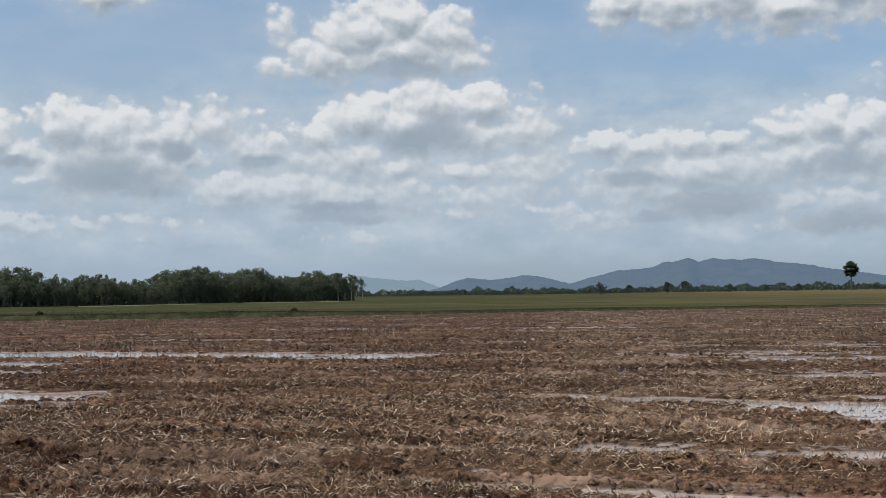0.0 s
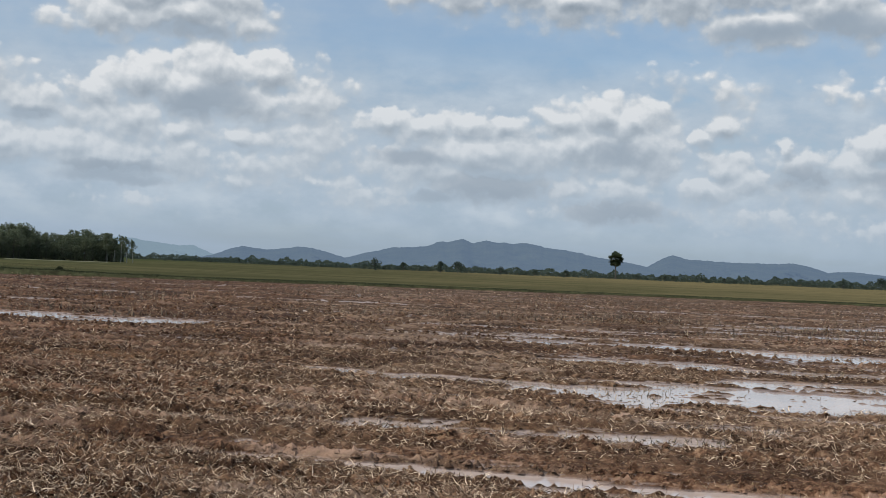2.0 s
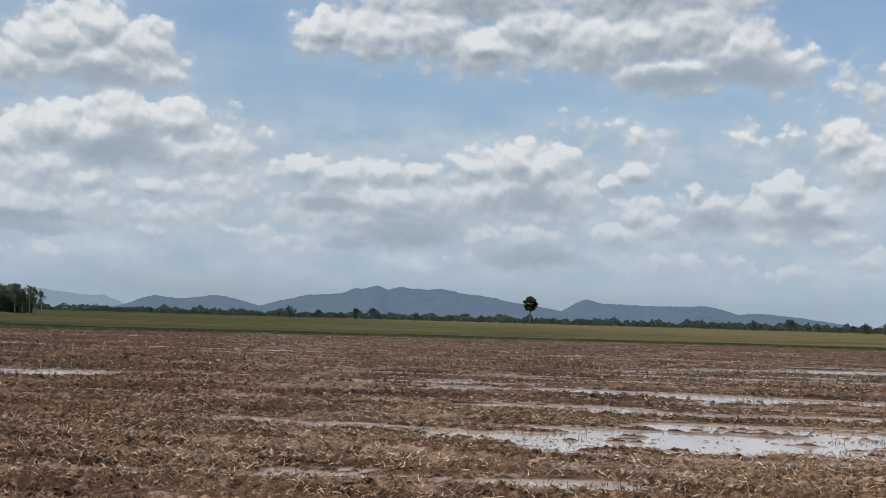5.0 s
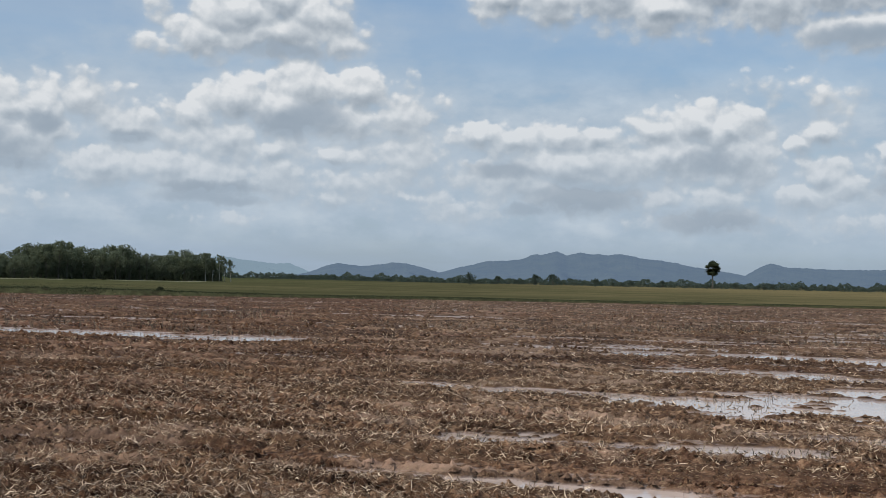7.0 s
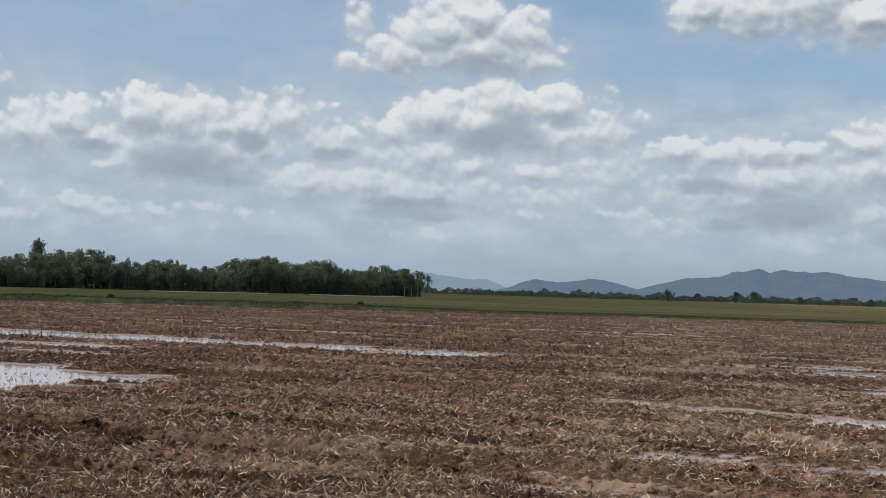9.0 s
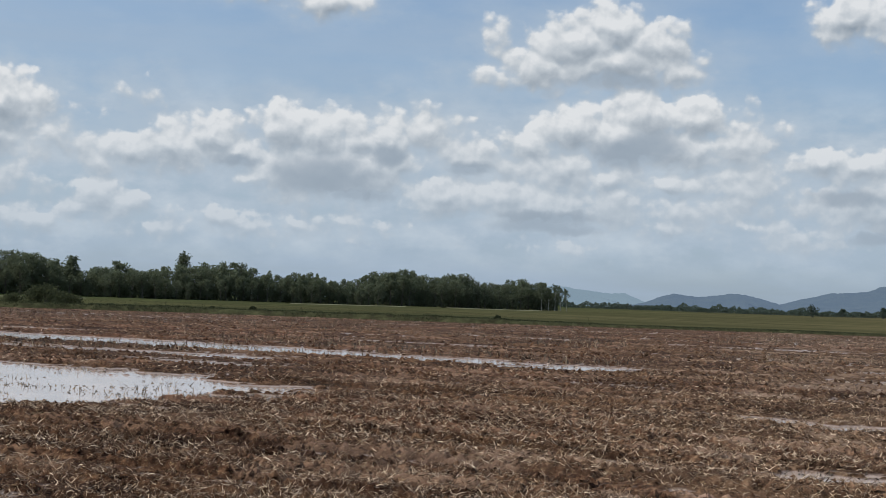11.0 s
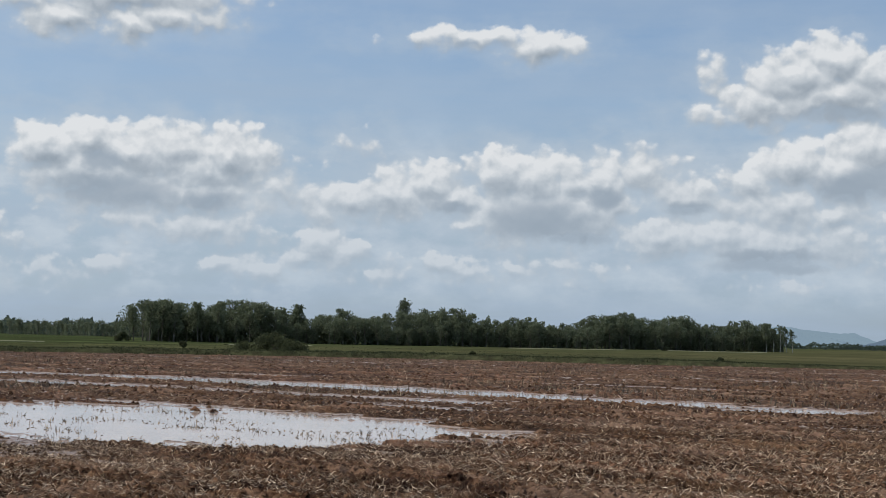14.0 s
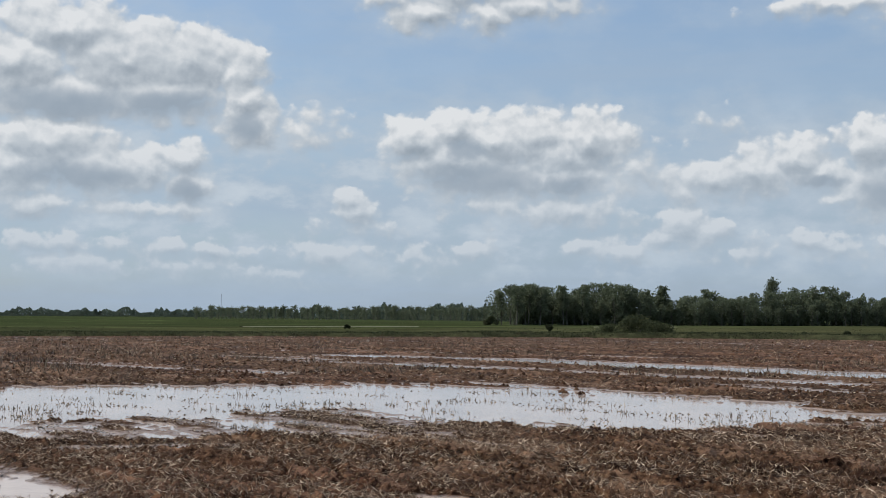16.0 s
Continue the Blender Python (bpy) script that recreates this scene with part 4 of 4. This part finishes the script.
def build_plantation():
    r = np.random.default_rng(12)
    kinds = [eucalyptus(100 + k, 6.0, bare, wide, label) for k, (bare, wide, label) in enumerate((
        (0.06, 1.75, "slender green eucalyptus tree of a dense plantation"), (0.08, 1.6, "slender green eucalyptus tree of a dense plantation"),
        (0.05, 1.95, "bushy dark green eucalyptus tree in the plantation"), (0.16, 1.45, "thin eucalyptus tree with a bare pale stem"),
        (0.04, 2.1, "broad leafy eucalyptus tree on the plantation's edge"), (0.08, 1.8, "slender green eucalyptus tree of a dense plantation")))]
    used = set()
    a, b = np.array(at(-36.4, 252.0)), np.array(at(-9.4, 352.0))
    along = (b - a) / np.linalg.norm(b - a)
    back = np.array([-along[1], along[0]])
    length = float(np.linalg.norm(b - a))
    for row in range(4):
        d = r.uniform(0, 1.5)
        while d < length:
            p = a + along * (d + r.normal(0, 0.3)) + back * (row * 3.2 + r.normal(0, 0.4))
            q = d / length
            s = (1.0 + 0.13 * math.sin(q * 19.0) + 0.10 * math.sin(q * 47.0 + 1)) * r.uniform(0.76, 1.14) * (1.06 + 0.08 * q) * (1 - 0.14 * math.exp(-((q - 0.48) / 0.12) ** 2))
            if row == 0:
                s *= 0.8
            k = int(r.integers(0, 6))
            m = stand(p[0], p[1], r.uniform(0, 360), s)
            if k in used:
                copy_scaled(kinds[k], m)
            else:
                settle(kinds[k], m)
                used.add(k)
            d += r.uniform(1.8, 3.0)
    tall = eucalyptus(301, 10.3, 0.25, 1.8, "tallest eucalyptus tree, standing over the plantation", 26, limbs=46)
    settle(tall, stand(*at(-25.5, 302.0), 40))
    pale = eucalyptus(340, 6.7, 0.22, 1.2, "tall thin eucalyptus tree with a bare pale stem", 15, PALE_BARK)
    settle(pale, stand(*at(-9.55, 346.0), 0))
    for bearing, dist, s in ((-9.3, 348.0, 0.95), (-9.8, 347.0, 0.9), (-10.1, 345.0, 1.0), (-9.05, 351.0, 0.85)):
        copy_scaled(pale, stand(*at(bearing, dist), r.uniform(0, 360), s))
    for bearing, dist, s in ((-36.2, 250.0, 1.22), (-35.7, 252.0, 1.3), (-35.2, 251.0, 1.2), (-34.2, 255.0, 1.25), (-33.4, 257.0, 1.3), (-31.6, 262.0, 1.28), (-29.9, 268.0, 1.3), (-28.1, 275.0, 1.22)):
        copy_scaled(kinds[3], stand(*at(bearing, dist), r.uniform(0, 360), s))
    # woods farther off to the west
    far_wood = eucalyptus(320, 6.6, 0.03, 2.1, "leafy tree in the line of woods beyond the meadow", 12, leaf=0.26)
    far_wood.name = "woodland_tree"
    tagged(far_wood, group="woods beyond the meadow")
    settle(far_wood, stand(*at(-36.9, 440.0), 15))
    for bearing, dist, s, gap in ((-36.5, 430, 0.95, 0.5), (-36.5, 455, 0.9, 0.5)):
        w = bearing
        while w > -50:
            p = at(w + r.normal(0, 0.08), dist + r.normal(0, 8) + (-36 - w) * 9)
            copy_scaled(far_wood, stand(*p, r.uniform(0, 360), s * r.uniform(0.6, 0.9)))
            w -= r.uniform(0.15, 0.28)


def build_bushes():
    r = np.random.default_rng(21)
    kinds = [shrub(400 + k, h, w, HAZY_LEAF, "broadleaf_tree", label, "field trees along the horizon") for k, (h, w, label) in enumerate((
        (5.0, 5.5, "round dark green tree among the far fields"), (6.0, 5.0, "upright dark green tree among the far fields"),
        (4.0, 6.0, "low spreading tree among the far fields"), (5.5, 7.0, "broad leafy tree among the far fields")))]
    used = set()

    def put(k, bearing, dist, s):
        m = stand(*at(bearing, dist), r.uniform(0, 360), s)
        if k in used:
            copy_scaled(kinds[k], m)
        else:
            settle(kinds[k], m)
            used.add(k)

    # single trees that stand out
    for k, bearing, dist, s in ((0, 1.16, 560, 1.0), (1, 2.4, 600, 0.7), (1, 4.0, 560, 0.85), (3, 4.75, 560, 0.95), (0, 6.6, 600, 0.75), (2, 8.1, 620, 0.8), (0, 9.4, 600, 0.7), (3, 22.4, 600, 1.0),
                                (0, 20.9, 590, 0.8), (0, 25.4, 560, 0.85), (0, 26.2, 560, 0.9), (3, 27.1, 560, 0.95), (1, 27.7, 560, 0.85),
                                (1, 13.6, 600, 0.5), (0, 14.0, 620, 0.6), (1, 24.9, 600, 0.6)):
        put(k, bearing, dist, s)
    w = -9.3
    while w < 29:
        dense = 1.0 if w < -2 or 9 < w else 0.9
        dist = r.uniform(640, 900)
        put(int(r.integers(0, 4)), w, dist, dense * r.uniform(0.3, 0.62) * dist / 760)
        w += r.uniform(0.09, 0.24)
    w = -47.5
    while w > -64:
        dist = r.uniform(900, 1150)
        put(int(r.integers(0, 4)), w, dist, r.uniform(0.55, 1.0))
        w -= r.uniform(0.12, 0.26)
    near = [shrub(500 + k, h, wd, BANK_LEAF, "bush", label, "bushes on the bank", 190) for k, (h, wd, label) in enumerate((
        (1.6, 4.6, "large dark green bush on the grassy bank"), (0.8, 0.9, "small dark bush on the grassy bank"), (1.5, 2.6, "pale green bush in the meadow")))]
    settle(near[0], stand(*at(-31.0, 121), 10, 0.92))
    settle(near[1], stand(*at(-34.8, 145), 50))
    settle(near[2], stand(*at(-37.3, 240), 80))
    for k, bearing, dist, s in ((1, -22.5, 117, 0.75), (1, -24.2, 118, 0.6), (0, -30.2, 123, 0.6), (0, -32.2, 125, 0.5), (1, -12.0, 114, 0.7), (1, -43.5, 160, 0.8)):
        copy_scaled(near[k], stand(*at(bearing, dist), r.uniform(0, 360), s))


def thicket(name, line, count, tall, deep, size, mat, label):
    """A far hedge or undergrowth along a line of (bearing, distance): leaf sprays heaped to an uneven height."""
    r = np.random.default_rng(len(line) * 7 + count)
    bs, ds = [p[0] for p in line], [p[1] for p in line]
    b = r.uniform(min(bs), max(bs), count)
    d = np.interp(b, bs, ds) + r.uniform(0, deep, count)
    x, y = d * np.sin(np.radians(b)), d * np.cos(np.radians(b))
    top = tall * (0.35 + 1.1 * fbm(b * 2.2, 0 * b, 3, 3) + 0.5 * (vnoise(b * 9.0, 0 * b, 6) - 0.5))
    z = ground_height(x, y, False)[0] + top * r.random(count) ** 0.85
    a = r.normal(0, 1, (count, 3))
    a /= np.linalg.norm(a, axis=1)[:, None]
    c = np.cross(a, r.normal(0, 1, (count, 3)))
    c /= np.linalg.norm(c, axis=1)[:, None]
    k = (size * r.uniform(0.6, 1.4, count))[:, None]
    p = np.stack([x, y, z], -1)
    fold = np.cross(a, c) * 0.3 * k
    v = np.stack([p - a * k, p - c * k * 0.6 + fold, p + a * k, p + c * k * 0.6 + fold], 1)
    f = np.arange(count)[:, None] * 4 + np.arange(4)[None]
    return tagged(mesh_object(name, v.reshape(-1, 3), f, mat), label, "thicket", kind="stuff")


def build_palm():
    """The sugar palm: a tall bare stem and a ball of stiff fans."""
    r = np.random.default_rng(33)
    palm = tagged(new("sugar_palm"), "tall sugar palm with a round crown standing alone", "palm tree")
    H = 10.9
    v, f = tube([(0.10 * math.sin(z * 0.5), 0, z) for z in np.linspace(-0.3, H, 9)], np.linspace(0.36, 0.22, 9), 8)
    part("trunk", v, f, BARK, palm)
    for k in range(90):
        turn, up = r.uniform(0, 6.28), math.asin(r.uniform(-0.92, 1.0))
        d = Vector((math.cos(turn) * math.cos(up), math.sin(turn) * math.cos(up), math.sin(up)))
        s = d.cross(Vector((0.1, 0.2, 1))).normalized()
        n = d.cross(s)
        root, hub = Vector((0, 0, H)), Vector((0, 0, H)) + d * 2.5
        verts = [tuple(root - s * 0.03), tuple(root + s * 0.03), tuple(hub + s * 0.03), tuple(hub - s * 0.03)]
        faces = [(0, 1, 2, 3)]
        for q in range(11):
            ang = radians(-115 + 23 * q)
            tip = hub + (d * math.cos(ang) + s * math.sin(ang)) * 2.2 + n * 0.12 * (q % 2) - Vector((0, 0, 0.12))
            side = (d * -math.sin(ang) + s * math.cos(ang)) * 0.34
            mid = hub + (tip - hub) * 0.6
            k0 = len(verts)
            verts += [tuple(hub), tuple(mid - side), tuple(tip), tuple(mid + side)]
            faces.append((k0, k0 + 1, k0 + 2, k0 + 3))
        part("frond", verts, faces, PALM, palm)
    settle(palm, stand(*at(11.5, 720), 0))


build_plantation()
build_bushes()
build_palm()
thicket("far_woods", [(-9.2, 900), (-2.0, 760), (8.0, 800), (30.0, 720)], 26000, 4.0, 90.0, 0.6, HAZY_LEAF, "low dark green line of far woods under the hills")
thicket("far_woods", [(-66.0, 1150), (-50.0, 1000), (-44.0, 640), (-35.8, 400)], 30000, 5.4, 90.0, 0.75, HAZY_LEAF, "dark green line of woods beyond the rice fields")
thicket("undergrowth", [(-36.4, 253), (-30.0, 266), (-23.5, 284), (-16.0, 315), (-9.4, 352)], 44000, 5.0, 8.0, 0.30, LEAF, "dense dark undergrowth between the plantation stems")


def build_mast():
    """A slim lattice mast far behind the fields."""
    mast = tagged(new("radio_mast"), "thin grey lattice radio mast beyond the woods", "mast")
    steel = plain_material("galvanised_steel", (0.45, 0.47, 0.5), 0.5)
    tall = 24.0
    feet = [(0.9 * math.cos(a), 0.9 * math.sin(a)) for a in (0.3, 2.4, 4.5)]
    for fx, fy in feet:
        v, f = tube([(fx, fy, -0.2), (fx * 0.2, fy * 0.2, tall)], (0.09, 0.05), 5)
        part("leg", v, f, steel, mast)
    for k in range(12):
        z0, z1 = tall * k / 12, tall * (k + 1) / 12
        for q in range(3):
            a, b = feet[q], feet[(q + 1) % 3]
            k0, k1 = 1 - 0.8 * z0 / tall, 1 - 0.8 * z1 / tall
            v, f = tube([(a[0] * k0, a[1] * k0, z0), (b[0] * k1, b[1] * k1, z1)], (0.035, 0.035), 4)
            part("brace", v, f, steel, mast)
    settle(mast, stand(*at(-48.85, 1450), 0))


build_mast()


def dyke(a, b, high, label):
    """A low earth dyke across the meadow, with a worn pale top."""
    a, b = Vector((*at(*a), 0)), Vector((*at(*b), 0))
    along = (b - a).normalized()
    side = Vector((-along.y, along.x, 0))
    verts, faces, n = [], [], 40
    for k in range(n + 1):
        p = a.lerp(b, k / n)
        z = float(ground_height(np.array([p.x]), np.array([p.y]), False)[0][0])
        h = high * (0.75 + 0.5 * noise.noise(p * 0.11))
        for off, up in ((-1.3, -0.1), (-0.6, h), (0.6, h), (1.3, -0.1)):
            q = p + side * off
            verts.append((q.x, q.y, z + up))
    for k in range(n):
        for q in range(3):
            i = k * 4 + q
            faces.append((i, i + 4, i + 5, i + 1))
    tagged(mesh_object("dyke", verts, faces, DYKE), label, "dyke", kind="structure")


DYKE = plain_material("dry_earth", (0.14, 0.135, 0.075), 0.95)
dyke((-21.0, 268), (-16.0, 279), 0.15, "low pale earth dyke before the plantation")
dyke((-14.3, 284), (-10.2, 314), 0.14, "low pale earth dyke before the plantation")
dyke((-33.0, 205), (-29.5, 212), 0.12, "low pale earth dyke across the green plots")
dyke((-48.0, 190), (-40.5, 200), 0.10, "low pale earth dyke across the green plots")

# ---- hills ----


def hill(name, label, mat, dist, depth, peaks, foot):
    """A wooded ridge: tops and saddles of its crest by bearing and height over the horizon (degrees), spurs down its front."""
    b0, b1 = foot
    cols, rows = int((b1 - b0) / 0.05), 16
    bearing = np.linspace(b0, b1, cols)
    crest = np.interp(bearing, [p[0] for p in peaks], [p[1] for p in peaks])
    k = np.exp(-np.linspace(-1.5, 1.5, 5) ** 2)
    crest = np.convolve(np.pad(crest, 2, mode="edge"), k / k.sum(), "valid")
    crest = crest + 0.05 * (fbm(bearing * 3.0, 0 * bearing, 5, 3) - 0.5) + 0.028 * (vnoise(bearing * 14, 0 * bearing, 8) - 0.5)
    t = np.linspace(0, 1, rows)[:, None]
    spur = fbm(bearing[None] * 1.2 + 3 * t, t * 2.0 + 0 * bearing[None], 19, 3) - 0.5
    r = dist + depth * (t - 1) + 260 * spur * (1 - t) * 1.5
    z = np.tan(np.radians(np.maximum(crest, 0.0)))[None] * dist * (np.sin(t * math.pi / 2) ** 1.1) * (1 + 0.25 * spur * (1 - t) * t * 4) + EYE * t
    z = z - 6 * (1 - t)
    b = np.radians(bearing)[None]
    verts = np.stack([r * np.sin(b), r * np.cos(b), z], -1)
    rear = np.stack([(dist + 120) * np.sin(b[0]), (dist + 120) * np.cos(b[0]), 0 * b[0] - 6], -1)[None]
    verts = np.concatenate([verts, rear]).reshape(-1, 3)
    i = (np.arange(rows)[:, None] * cols + np.arange(cols - 1)[None]).ravel()
    faces = np.stack([i, i + 1, i + cols + 1, i + cols], -1)
    return tagged(mesh_object(name, verts, faces, mat, True), label, "hill", kind="structure")


hill("hill_range_1", "long blue-grey wooded hill range in the haze", HAZY_HILL_NEAR, 4300, 700,
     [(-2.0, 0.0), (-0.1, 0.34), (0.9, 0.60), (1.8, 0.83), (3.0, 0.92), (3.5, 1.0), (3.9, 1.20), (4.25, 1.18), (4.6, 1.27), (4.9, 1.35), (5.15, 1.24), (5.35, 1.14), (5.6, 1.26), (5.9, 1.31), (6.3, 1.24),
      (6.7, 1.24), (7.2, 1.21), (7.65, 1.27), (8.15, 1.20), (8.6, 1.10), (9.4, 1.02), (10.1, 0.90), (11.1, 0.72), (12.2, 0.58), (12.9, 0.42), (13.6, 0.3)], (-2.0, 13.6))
hill("hill_range_2", "lower blue-grey wooded hills in the haze", HAZY_HILL_NEAR, 4200, 600,
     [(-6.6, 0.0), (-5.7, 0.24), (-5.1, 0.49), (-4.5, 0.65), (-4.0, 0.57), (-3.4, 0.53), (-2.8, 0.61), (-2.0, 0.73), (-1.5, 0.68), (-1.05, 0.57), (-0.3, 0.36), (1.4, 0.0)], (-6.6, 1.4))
hill("hill_range_3", "blue-grey hills with one pointed top", HAZY_HILL_NEAR, 4400, 600,
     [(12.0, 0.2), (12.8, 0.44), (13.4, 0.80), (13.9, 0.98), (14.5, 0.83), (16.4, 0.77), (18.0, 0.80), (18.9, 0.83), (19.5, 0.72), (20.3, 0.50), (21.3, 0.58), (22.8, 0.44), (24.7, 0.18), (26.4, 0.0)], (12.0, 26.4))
hill("hill_range_4", "faint pale blue mountain far away", HAZY_HILL_FAR, 4700, 500,
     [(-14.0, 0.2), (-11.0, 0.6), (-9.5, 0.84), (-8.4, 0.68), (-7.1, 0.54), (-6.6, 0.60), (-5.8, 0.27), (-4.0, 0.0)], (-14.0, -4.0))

# ---- grass on the bank and in the meadow ----


def grass(name, count, near, far, height, width, label, mat=None):
    b = rng.uniform(-66, 34, count)
    r = edge_at(b) + rng.uniform(near, far, count)
    x, y = r * np.sin(np.radians(b)), r * np.cos(np.radians(b))
    z = ground_height(x, y, False)[0]
    n = count
    h = height * rng.uniform(0.5, 1.5, n) * (0.5 + fbm(x / 4.0, y / 4.0, 3, 2)) * (0.45 + 0.55 * (1 - step(-16.0, -4.0, b)))
    t = rng.uniform(0, 6.28, n)
    side = np.stack([np.cos(t), np.sin(t), 0 * t], -1) * (width * rng.uniform(0.6, 1.4, n))[:, None]
    tip = np.stack([x + rng.normal(0, 0.3, n) * h, y + rng.normal(0, 0.3, n) * h, z + h], -1)
    p = np.stack([x, y, z - 0.03], -1)
    mid = (p + tip) / 2 + np.array([0, 0, 0.1]) * h[:, None]
    v = np.stack([p - side * 0.6, p + side * 0.6, mid + side, tip, mid - side], 1)
    f = np.arange(n)[:, None] * 5 + np.arange(5)[None]
    return tagged(mesh_object(name, v.reshape(-1, 3), f, mat or GRASS), label, "grass", kind="stuff")


grass("bank_grass", 30000, -0.3, 5.0, 0.07, 0.03, "long dark green grass on the field's bank", BANK_LEAF)
grass("meadow_grass", 16000, 3.0, 90.0, 0.035, 0.08, "uneven green and yellow meadow grass")

grass("bank_weeds", 20000, -0.5, 1.6, 0.10, 0.04, "dark weeds along the edge of the mud", BANK_LEAF)
